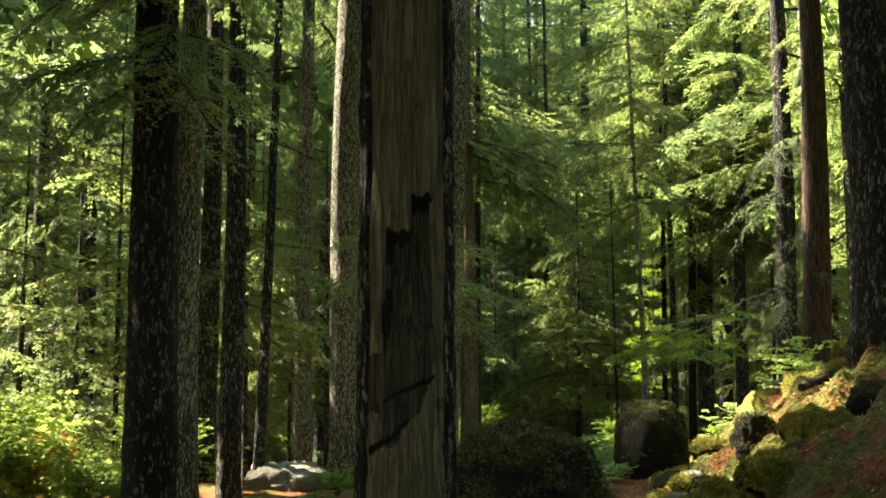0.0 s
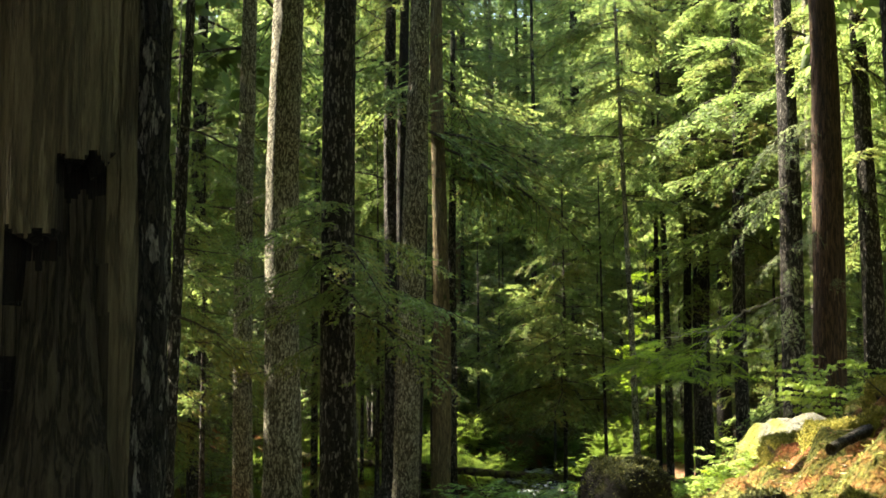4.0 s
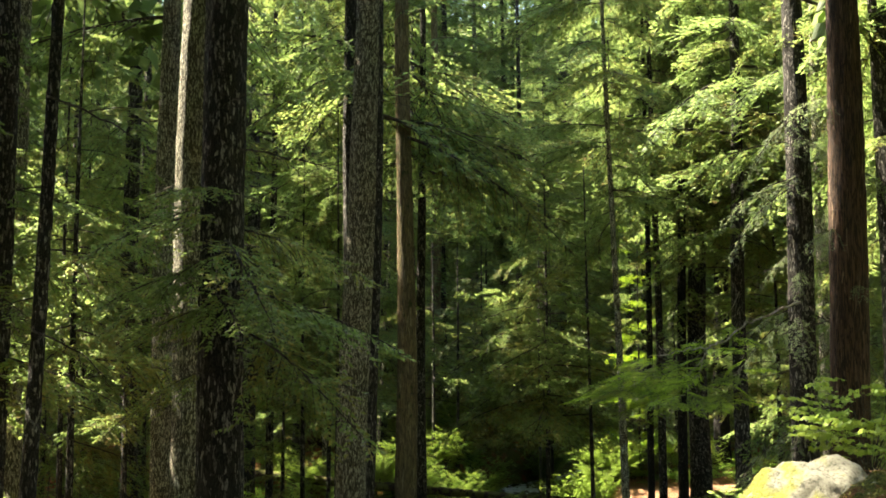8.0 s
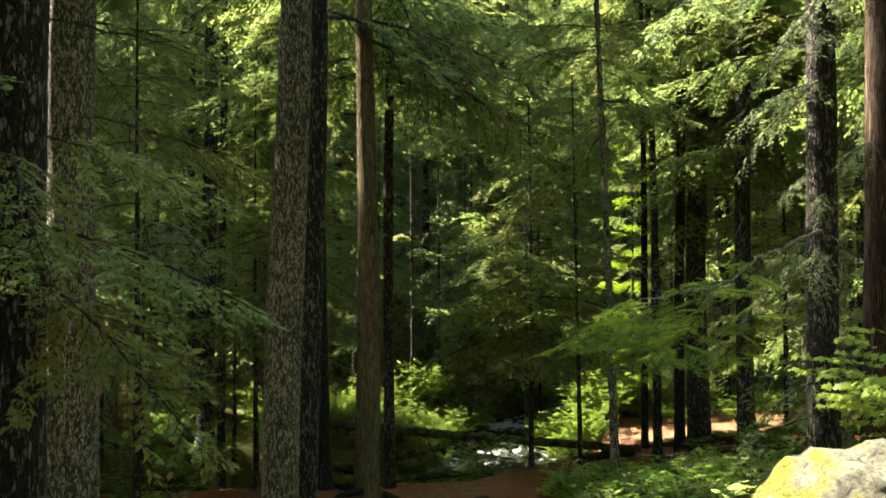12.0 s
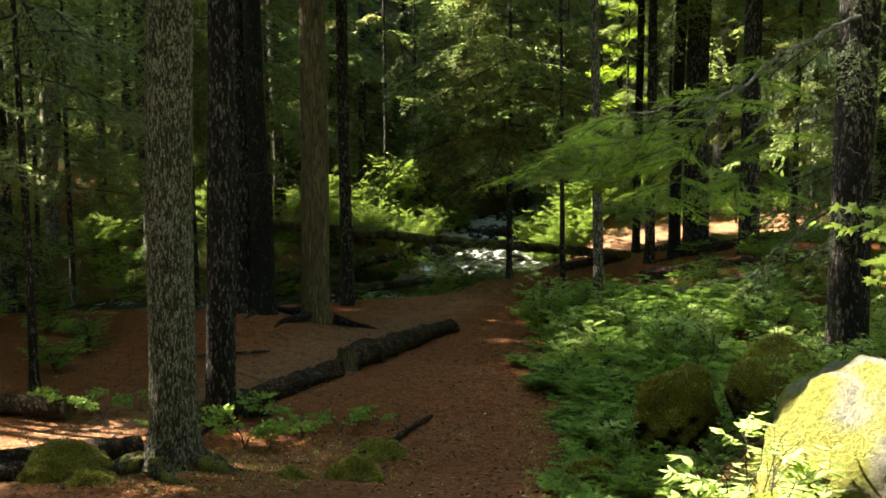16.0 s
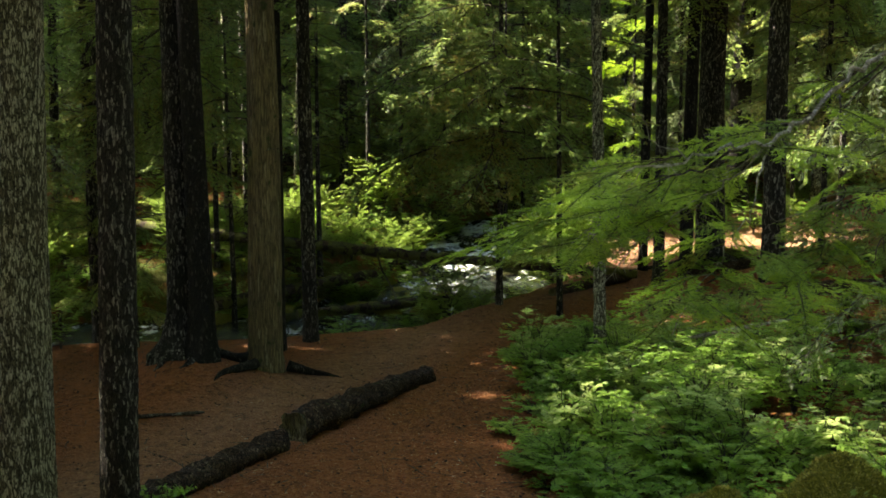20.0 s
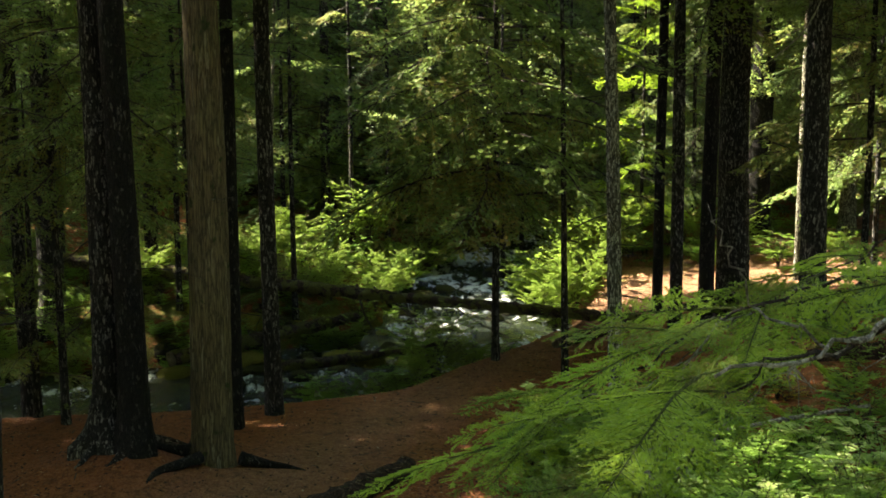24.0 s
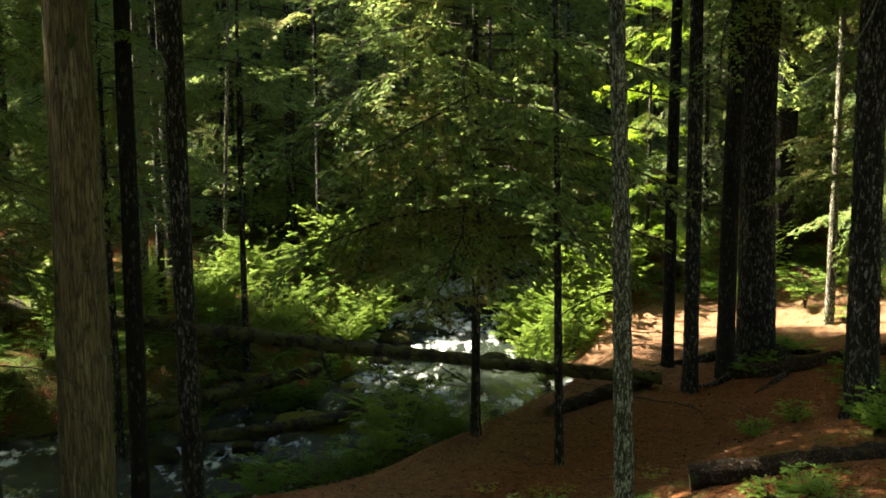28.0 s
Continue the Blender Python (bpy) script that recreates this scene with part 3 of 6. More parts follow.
# ---- branches ----
def spray_mesh(name, seed, L, W, pairs, leaf, width, step, droop, mat, twig=TWIG, curl=0.10, hang=0.25, bare=0.12):
    """A drooping conifer branch: a woody middle, side twigs hanging to both sides, needles along each and their own short twiglets."""
    r = np.random.RandomState(seed)
    g = Geo()
    s = np.linspace(0, 1, 9)
    mid = np.stack([s * L, 0.07 * L * np.sin(s * 3.1 + seed) + 0.012 * L * r.randn(9) * s, 0.05 * L * s - droop * L * s ** 2], -1)
    add_tube(g, mid, np.linspace(0.0085, 0.0015, 9) * L, 5, 1)
    B, D, LN, WD = [], [], [], []

    def needles(line, way, n, u):
        for q in (-1, 1):
            turn = q * r.uniform(0.5, 1.0, n)
            c, sn = np.cos(turn), np.sin(turn)
            d = np.stack([way[0] * c - way[1] * sn, way[0] * sn + way[1] * c, way[2] + r.uniform(-0.45, 0.12, n)], -1)
            B.append(line), D.append(d)
            LN.append(leaf * (1.15 - 0.6 * u) * r.uniform(0.6, 1.25, n)), WD.append(width * r.uniform(0.75, 1.25, n))
        B.append(line[-1:]), D.append(way[None]), LN.append(np.array([leaf])), WD.append(np.array([width]))

    for k in range(pairs):
        for sgn in (-1, 1):
            s0 = bare + (0.98 - bare) * (k + r.rand() * 0.9) / pairs
            base = np.array([np.interp(s0, s, mid[:, q]) for q in range(3)])
            ln = W * (1.0 - s0) ** 0.6 * (0.45 + 0.75 * r.rand()) * min(1, s0 * 4 + 0.2)
            if ln < leaf * 0.8 or r.rand() < 0.10:
                continue
            ang = radians(r.uniform(34, 72)) * sgn
            way = np.array([math.cos(ang), math.sin(ang), r.uniform(-2.2, 0.4) * hang])
            n = max(3, int(ln / step))
            u = (np.arange(n) + 0.5) / n
            line = base + np.outer(u * ln, way) + np.outer(u ** 2, [0, 0, -curl * ln])
            add_tube(g, np.array([base, line[n // 2], line[-1]]), np.array([0.0032, 0.0018, 0.0008]) * L, 3, 1)
            needles(line, way, n, u)
            for q in range(int(ln / (leaf * 2.2))):
                i0 = r.randint(n // 4, n)
                a2 = ang + r.choice((-1, 1)) * r.uniform(0.4, 0.9)
                w2 = np.array([math.cos(a2), math.sin(a2), r.uniform(-2.6, 0.2) * hang])
                l2 = ln * r.uniform(0.18, 0.38)
                m = max(2, int(l2 / step))
                u2 = (np.arange(m) + 0.5) / m
                needles(line[i0] + np.outer(u2 * l2, w2), w2, m, u2)
    B, D, LN, WD = np.concatenate(B), np.concatenate(D), np.concatenate(LN), np.concatenate(WD)
    side = np.cross(D, np.array([0, 0, 1.0]) + r.uniform(-0.9, 0.9, (len(D), 3)))
    v, f = leaves(B, D, side, LN, WD)
    g.add(v, f, 0)
    return g.mesh(name, [mat, twig], False)


SPRAYS = [spray_mesh("hemlock_branch", 11 + i, 1.5, 0.66, 20, 0.062, 0.021, 0.032, 0.20 + 0.06 * i, HEMLOCK, curl=0.35) for i in range(6)]
CEDAR_SPRAYS = [spray_mesh("cedar_branch", 31 + i, 1.5, 0.42, 15, 0.07, 0.018, 0.034, 0.38 + 0.06 * i, CEDAR, curl=0.7, hang=0.4) for i in range(3)]
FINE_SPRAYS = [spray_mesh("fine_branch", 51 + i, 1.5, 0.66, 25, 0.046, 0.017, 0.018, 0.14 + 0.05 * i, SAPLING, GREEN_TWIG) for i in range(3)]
# the last two sprays take the needle colour darkened as if in shade
FEATHERY = [spray_mesh("feathery_branch", 55 + i, 1.5, 0.60, 26, 0.030, 0.0105, 0.013, 0.12 + 0.05 * i, SAPLING, GREEN_TWIG, 0.12, 0.07) for i in range(2)] + [spray_mesh("feathery_branch", 57 + i, 1.5, 0.56, 26, 0.030, 0.0105, 0.013, 0.2 + 0.06 * i, SHADED_SAPLING, GREEN_TWIG, 0.2, 0.07) for i in range(2)]
MID_BOUGHS = [spray_mesh("live_bough", 61 + i, 3.2, 1.5, 20, 0.115, 0.028, 0.045, 0.25, HEMLOCK, curl=0.35) for i in range(3)]
BOUGHS = [spray_mesh("canopy_bough", 71 + i, 3.2, 1.6, 12, 0.36, 0.20, 0.2, 0.2, CANOPY) for i in range(3)]


def dead_limb_mesh(seed, mat=TWIG):
    """A bare dead limb with crooked twigs."""
    r = np.random.RandomState(seed)
    g = Geo()
    s = np.linspace(0, 1, 10)
    mid = np.stack([s * 1.5, 0.10 * np.sin(s * 4 + seed) + 0.03 * r.randn(10) * s, -0.22 * s ** 1.5 + 0.02 * r.randn(10) * s], -1)
    add_tube(g, mid, np.linspace(0.016, 0.003, 10), 6, 0)
    for k in range(9):
        s0 = r.uniform(0.2, 0.95)
        base = np.array([np.interp(s0, s, mid[:, q]) for q in range(3)])
        d = unit(np.array([r.uniform(0.2, 1), r.uniform(-1, 1), r.uniform(-0.7, 0.25)])) * r.uniform(0.15, 0.5) * (1.2 - s0)
        add_tube(g, np.array([base, base + d * 0.5 + r.randn(3) * 0.03, base + d + [0, 0, -0.06]]), [0.006, 0.004, 0.0015], 4, 0)
    return g.mesh("dead_limb", [mat])


BARE_LIMBS = [dead_limb_mesh(90 + i) for i in range(4)]
WHITE_LIMB = dead_limb_mesh(97, WHITE_TWIG)


def aim(az, pitch, roll=0.0, size=1.0, at=(0, 0, 0)):
    """A branch's pose: it grows along +x, turned to the azimuth and pitched up."""
    return Matrix.Translation(at) @ Matrix.Rotation(az, 4, "Z") @ Matrix.Rotation(-pitch, 4, "Y") @ Matrix.Rotation(roll, 4, "X") @ Matrix.Scale(size, 4)


# ---- trunks ----
def trunk_mesh(name, height, r0, mat, seed=0, rough=0.03, n=20, rings=40, lean=(0, 0), flare=0.35, sway=0.05, taper=0.75, lobe=5):
    """A tapered trunk from a little under the ground up, flared and buttressed at the foot, with furrowed bark."""
    zz = np.concatenate([np.linspace(-0.35, 1.2, max(8, rings // 4)), np.linspace(1.2, height, rings)[1:]])
    t = np.linspace(0, 2 * np.pi, n, endpoint=False)
    k = np.clip(zz / height, 0, 1)
    r = r0 * (1 - taper * k)
    foot = np.exp(-np.clip(zz + 0.05, 0, 9) / 0.22) * flare
    lobes = 1 + 0.5 * np.cos(t * lobe + seed) * 0.6 + 0.3 * np.cos(t * 3 + seed * 2)
    rr = r[:, None] * (1 + foot[:, None] * lobes[None, :])
    z2, t2 = np.meshgrid(zz, t, indexing="ij")
    wob = 0.04 * np.sin(t2 * 2 + z2 * 0.7 + seed) + 0.025 * np.sin(t2 * 3 - z2 * 1.3 + seed * 2)
    furrow = np.zeros_like(z2)
    if rough:
        for i in range(len(zz)):
            for j in range(n):
                furrow[i, j] = noise.noise((math.cos(t[j]) * r0 * 26 + seed, math.sin(t[j]) * r0 * 26, zz[i] * 5.5)) + 0.6 * noise.noise((math.cos(t[j]) * r0 * 60, math.sin(t[j]) * r0 * 60 + seed, zz[i] * 16))
    rr = rr * (1 + wob) + rough * furrow
    cx = lean[0] * zz + sway * r0 * 4 * (np.sin(zz * 0.45 + seed) - math.sin(seed))
    cy = lean[1] * zz + sway * r0 * 4 * (np.sin(zz * 0.38 + seed * 1.7) - math.sin(seed * 1.7))
    v = np.stack([cx[:, None] + rr * np.cos(t2), cy[:, None] + rr * np.sin(t2), z2], -1).reshape(-1, 3)
    i, j = np.meshgrid(np.arange(len(zz) - 1), np.arange(n), indexing="ij")
    kk = (j + 1) % n
    f = np.stack([i * n + j, i * n + kk, (i + 1) * n + kk, (i + 1) * n + j], -1).reshape(-1, 4)
    g = Geo().add(v, f)
    top = v[-n:]
    jj = np.arange(n)
    g.add(np.concatenate([top, [top.mean(0)]]), np.stack([jj, (jj + 1) % n, np.full(n, n)], -1))
    return g.mesh(name, [mat])


def tree(name, x, y, diam, height, mat, label, category="tree", seed=0, near=False, lean=(0, 0), crown=(8.5, 4.0, 32), live=(), dead=(), sprays=None, flare=0.3, rough=None, group="", base=None, roots=0, root_mat=None):
    """A tall conifer. crown: where its canopy begins, its reach, its boughs; live, dead: rows of (height, azimuth, length, pitch)."""
    z0 = gz(x, y) if base is None else base
    t = thing(name, pose(x, y, z0), label, category, group)
    n, rings = (48, 190) if near else (16, 30)
    part("trunk", trunk_mesh("trunk", height, diam / 2, mat, seed, (0.011 if near else 0.006) if rough is None else rough, n, rings, lean, flare), t)
    r = np.random.RandomState(seed * 13 + 5)
    for k in range(roots):
        # roots that run out over the ground and dive under it
        az, ln = k * 6.283 / roots + r.uniform(-0.35, 0.35), diam * r.uniform(1.6, 3.2)
        s = np.linspace(0.25, 1, 9)
        a2 = az + 0.5 * np.sin(s * 3 + seed + k)
        rx, ry = np.cos(a2) * ln * s, np.sin(a2) * ln * s
        line = np.stack([rx, ry, ground(x + rx, y + ry) - z0 + 0.05 - 0.12 * s ** 2 + 0.22 * diam * (1 - s) ** 2], -1)
        g = Geo()
        add_tube(g, line, diam * np.linspace(0.16, 0.04, 9), 9, 0, 0.25, k)
        part("root", g.mesh("root", [root_mat or mat]), t)
    sprays = sprays or SPRAYS
    from_z, reach, count = crown
    for k in range(count):
        h = from_z + (height - from_z) * (k + r.rand() * 0.6) / count
        az, size = k * 2.4 + r.rand(), reach * (1.15 - 0.8 * (h - from_z) / (height - from_z)) * r.uniform(0.8, 1.15)
        at = Vector((lean[0] * h, lean[1] * h, h))
        mid = Vector((x, y, z0)) + at + Vector((math.cos(az), math.sin(az), 0)) * size * 0.6
        if in_gap(mid, size * 0.62) or near_path(mid, size * 0.6):
            continue
        fine = y > 24
        part("bough", MID_BOUGHS[k % 3] if fine else BOUGHS[k % 3], t, aim(az, r.uniform(-0.35, 0.1), r.uniform(-0.3, 0.3), size / 3.2, at))
    for k, (h, az, ln, pitch) in enumerate(live):
        at = Vector((lean[0] * h, lean[1] * h, h))
        part("branch", sprays[(k + seed) % len(sprays)], t, aim(radians(az), radians(pitch), r.uniform(-0.25, 0.25), ln / 1.5, at))
    for k, (h, az, ln, pitch) in enumerate(dead):
        at = Vector((lean[0] * h, lean[1] * h, h))
        part("dead_limb", BARE_LIMBS[(k + seed) % len(BARE_LIMBS)], t, aim(radians(az), radians(pitch), r.uniform(-0.5, 0.5), ln / 1.5, at))
    return t


def hemlock(x, y, height, low, reach, count, seed, diam=0.12, sprays=None, label="young hemlock with flat layered drooping branches", lean=(0, 0), group="understory hemlocks", keep=False, cone=0.85):
    """A shade-grown young conifer with layered branches from low up to its tip."""
    z0 = gz(x, y)
    t = thing("hemlock", pose(x, y, z0), label, "tree", group)
    part("trunk", trunk_mesh("trunk", height, diam / 2, BARK_FIR, seed, 0.003, 10, 20, lean, 0.3, 0.08, 0.9), t)
    r = np.random.RandomState(seed)
    sprays = sprays or SPRAYS
    for k in range(count):
        u = (k + r.rand()) / count
        h = low + (height - low) * u
        az = k * 2.4 + r.uniform(-0.4, 0.4)
        size = reach * (1 - cone * u) ** 0.8 * r.uniform(0.7, 1.15) + 0.12
        if cone < 0.8:
            size *= r.uniform(0.55, 1.1)
        at = Vector((lean[0] * h, lean[1] * h, h))
        mid = Vector((x, y, z0)) + at + Vector((math.cos(az), math.sin(az), -0.1)) * size * 0.6
        if not keep and (near_path(mid, size * 0.6) or in_gap(mid, size * 0.3)):
            continue
        part("branch", sprays[k % len(sprays)], t, aim(az, r.uniform(-0.30, 0.12) + 0.3 * u, r.uniform(-0.55, 0.55), size / 1.5, at))
    return t


def ring(r, h0, h1, n, l0, l1, p0=-12, p1=8):
    """Rows of limbs spread round a trunk."""
    return [(r.uniform(h0, h1), r.uniform(0, 360), r.uniform(l0, l1), r.uniform(p0, p1)) for _ in range(n)]


R = random.Random(3)
FIR_LABEL = "straight fir trunk with dark lichen-flecked bark"

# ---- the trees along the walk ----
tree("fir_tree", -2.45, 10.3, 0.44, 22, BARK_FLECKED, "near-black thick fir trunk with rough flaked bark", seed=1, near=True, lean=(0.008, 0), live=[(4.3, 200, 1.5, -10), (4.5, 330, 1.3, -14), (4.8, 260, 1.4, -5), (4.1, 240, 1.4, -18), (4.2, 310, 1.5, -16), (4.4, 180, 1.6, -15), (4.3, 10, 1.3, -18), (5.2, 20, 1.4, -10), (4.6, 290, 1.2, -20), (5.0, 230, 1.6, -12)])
tree("fir_tree", -1.64, 21.0, 0.58, 24, BARK_PALE, "thick fir trunk with pale bark lit along one side", seed=2, near=True, lean=(0.012, 0), dead=ring(R, 1.5, 6, 6, 0.6, 1.2))
tree("fir_tree", -0.37, 15.66, 0.40, 22, BARK_FIR, "dark fir trunk with white-flecked scaly bark and low live branches", seed=3, near=True, lean=(0.0, 0), crown=(10, 2.4, 9),
     live=[(2.8, 200, 1.18, -6), (2.9, 250, 0.99, -8), (3.0, 300, 1.44, -10), (2.6, 340, 1.61, -10), (3.1, 20, 1.27, -6), (2.7, 160, 1.3, -6), (2.5, 225, 0.99, -8), (2.3, 330, 1.61, -12), (3.3, 180, 1.12, 0), (2.6, 280, 1.1, -12), (3.4, 240, 0.99, 0), (3.2, 215, 1.18, -4), (2.0, 170, 0.93, -10)], dead=ring(R, 2.8, 6, 5, 0.6, 1.1))
tree("fir_tree", 0.07, 23.5, 0.47, 24, BARK_PALE, "pale grey-brown fir trunk with mossy spreading roots", seed=4, near=True, lean=(0.018, 0), flare=1.3, base=-0.80, roots=9, root_mat=ROOT_MOSS, dead=ring(R, 4, 8, 4, 0.5, 1.0))
tree("fir_tree", 0.09, 25.96, 0.35, 20, BARK_FIR, "slim dark trunk with white lichen flecks", seed=5, near=True, roots=5, lean=(0.02, 0), flare=0.25, dead=ring(R, 1.6, 6, 8, 0.4, 0.9))
tree("cedar_tree", 0.65, 31.5, 0.46, 22, BARK_CEDAR, "smooth golden-brown cedar trunk stripped of bark", seed=6, near=True, roots=4, root_mat=BARK_DARK, lean=(-0.004, 0), flare=0.35, base=-1.06, dead=ring(R, 3, 9, 6, 0.5, 1.0))
tree("cedar_tree", -0.47, 31.5, 0.38, 22, BARK_FIR, "dark grey twin trunk flaring into roots, hung with dead twigs", seed=7, near=True, roots=8, flare=1.0, base=-0.52, dead=ring(R, 1.5, 6, 14, 0.6, 1.2, -30, 0))
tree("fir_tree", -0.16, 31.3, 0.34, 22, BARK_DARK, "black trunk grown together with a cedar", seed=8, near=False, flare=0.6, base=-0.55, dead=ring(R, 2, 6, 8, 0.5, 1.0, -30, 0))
tree("fir_tree", 0.98, 34.31, 0.25, 20, BARK_FIR, "slim dark trunk on the creek's bank", seed=9, base=-1.25, dead=ring(R, 1.2, 6, 8, 0.4, 0.8))
tree("cedar_tree", 1.25, 52.4, 0.50, 22, BARK_CEDAR, "tan cedar trunk across the creek", seed=10, base=0.75)
tree("fir_tree", 7.01, 24.98, 0.46, 22, BARK_FIR, "fir trunk with peeling pale bark and drooping twigs", seed=11, near=True, lean=(-0.01, 0), sprays=CEDAR_SPRAYS, live=ring(R, 1.2, 7, 22, 0.8, 1.7, -30, 5), dead=ring(R, 1.0, 6, 12, 0.6, 1.3, -25, 5))
tree("cedar_tree", 6.38, 21.14, 0.50, 23, BARK_RED, "reddish cedar trunk with stringy bark", seed=12, near=True, lean=(0.004, 0), flare=0.35, sprays=CEDAR_SPRAYS, live=ring(R, 1.5, 6, 8, 0.5, 1.1, -30, 0), dead=ring(R, 1.0, 6, 6, 0.5, 1.1))
tree("fir_tree", 8.38, 24.84, 0.42, 22, BARK_FIR, FIR_LABEL, seed=13, live=ring(R, 4.5, 11, 34, 1.2, 2.2, -25, 4), dead=ring(R, 1.5, 7, 6, 0.6, 1.0))
tree("fir_tree", 3.98, 11.0, 0.52, 22, BARK_FIR, "rough fir trunk on the mossy bank", seed=14, near=True, lean=(-0.012, 0), live=[(3.9, 200, 1.1, -10), (4.2, 170, 1.2, -14)])
tree("fir_tree", 8.75, 40.8, 0.62, 24, BARK_FIR, "stout fir trunk beside the sunlit trail", seed=15, near=True, roots=7, base=-1.3, flare=0.3, lean=(0.012, 0), live=ring(R, 6, 15, 40, 1.5, 2.8, -22, 4), dead=ring(R, 1.5, 8, 8, 0.5, 1.1))
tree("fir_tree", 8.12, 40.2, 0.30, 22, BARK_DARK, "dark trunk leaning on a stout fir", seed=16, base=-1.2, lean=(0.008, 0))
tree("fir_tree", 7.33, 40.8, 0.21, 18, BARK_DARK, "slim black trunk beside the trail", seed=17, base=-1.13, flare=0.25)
tree("fir_tree", 7.45, 39.6, 0.24, 19, BARK_FIR, "slim black trunk with lichen patches beside the trail", seed=18, base=-1.12, flare=0.3, lean=(-0.012, 0), dead=ring(R, 1.5, 6, 8, 0.4, 0.8))
tree("fir_tree", 5.22, 31.5, 0.17, 14, BARK_PALE, "crooked slim trunk with peeling bark in the shrubs", seed=19, near=True, lean=(-0.03, 0), flare=0.2, crown=(11, 1.6, 8), live=ring(R, 6.2, 13, 34, 1.2, 2.3, -22, 4), dead=ring(R, 1.2, 5, 16, 0.4, 0.9, -25, 15))
tree("fir_sapling", 5.12, 36.2, 0.11, 9, BARK_FIR, "thin dark sapling trunk beside the trail", seed=20, lean=(-0.012, 0), flare=0.2, crown=(6, 1.2, 5), dead=ring(R, 1.0, 5, 8, 0.3, 0.7))
tree("birch_tree", 10.4, 42.3, 0.16, 14, BARK_PALE, "slender pale trunk lit white along one side", seed=21, base=-0.72, lean=(0.012, 0), flare=0.2, crown=(9, 1.6, 6))
tree("fir_tree", 8.75, 35.9, 0.40, 22, BARK_FIR, "fir trunk patched with grey lichen", seed=22, near=True, base=-0.42, live=ring(R, 5.8, 14, 44, 1.5, 2.8, -22, 4), dead=ring(R, 2.5, 6, 6, 0.8, 1.4))
# near-black bark stands in for the shade on this cedar
tree("cedar_tree", 10.6, 46.2, 0.58, 22, BARK_DARK, "grey-brown cedar trunk behind the sunlit trail, darkened as if in shade", seed=23, flare=0.6)
tree("fir_tree", -3.93, 20.4, 0.37, 20, BARK_FIR, FIR_LABEL, seed=24, near=True, dead=ring(R, 1.0, 5, 8, 0.5, 1.0))
tree("fir_tree", -2.85, 16.5, 0.31, 21, BARK_FIR, FIR_LABEL, seed=25, near=True, dead=ring(R, 1.0, 5, 6, 0.5, 1.0))
tree("fir_tree", -2.66, 17.85, 0.16, 16, BARK_FIR, "thin crooked black trunk", seed=26, near=True, lean=(0.035, 0), flare=0.2, crown=(9, 1.8, 7), dead=[(1.9, 300, 1.0, -12), (2.7, 320, 1.2, -18), (3.5, 10, 1.0, -5), (4.1, 200, 0.8, 0), (3.0, 150, 0.8, 0), (5.0, 330, 1.4, -20)])
tree("fir_tree", -4.8, 30.6, 0.40, 22, BARK_FIR, FIR_LABEL, seed=27, crown=(7, 3.8, 46), dead=ring(R, 1.5, 7, 8, 0.5, 1.2))
tree("fir_tree", -3.36, 50.5, 0.49, 20, BARK_CEDAR, "brown trunk across the creek", seed=28)
tree("fir_tree", -4.0, 40.7, 0.50, 22, BARK_FIR, "dark trunk across the creek", seed=29, flare=0.7)
tree("fir_tree", 0.57, 33.6, 0.20, 18, BARK_DARK, "slim dark trunk behind a cedar", seed=30, dead=ring(R, 1.5, 6, 6, 0.4, 0.8))

# unseen tall tree, added sunward to keep stray sun off the trail
tree("fir_tree", -15.5, 36.5, 0.40, 27, BARK_FIR, FIR_LABEL, seed=36, crown=(11, 4.0, 100), group="forest trunks")
tree("fir_tree", -4.85, 23.9, 0.34, 21, BARK_PALE, "pale grey fir trunk behind a dark one", seed=33, dead=ring(R, 1.0, 6, 8, 0.5, 1.1))
tree("fir_tree", -2.71, 24.2, 0.38, 21, BARK_PALE, "grey fir trunk close behind a sunlit one", seed=34, dead=ring(R, 2.0, 6, 6, 0.5, 1.0))
tree("fir_tree", -2.72, 13.1, 0.30, 20, BARK_PALE, "slim pale fir trunk", seed=35, near=True, crown=(9, 3.0, 14), dead=ring(R, 1.0, 5, 5, 0.5, 1.0))
# added tree whose dense crown blocks sun patches on the trail
tree("fir_tree", -8.8, 30.2, 0.40, 24, BARK_FIR, FIR_LABEL, seed=37, crown=(7, 4.2, 54))
# added left of the view; its crown shades the dark fir's low branches
tree("fir_tree", -7.6, 18.8, 0.35, 25, BARK_FIR, FIR_LABEL, seed=36, crown=(8, 4.5, 44))

# slim lit poles and trunks across the creek
POLES_NEAR = [(-0.6, 45.5, 0.09, 0.05), (-0.1, 46.3, 0.08, 0.02), (-1.6, 44.5, 0.16, 0.0), (-2.3, 46, 0.22, 0.0), (-2.9, 44, 0.3, 0.0), (-5.2, 45, 0.3, 0.0), (-4.4, 50, 0.35, 0), (-1.5, 52, 0.4, 0),
    (0.1, 56, 0.35, 0), (-6.8, 42, 0.4, 0), (-8.2, 38, 0.35, 0), (-6.0, 36.5, 0.3, 0), (3.0, 58, 0.4, 0), (4.6, 54, 0.3, 0)]
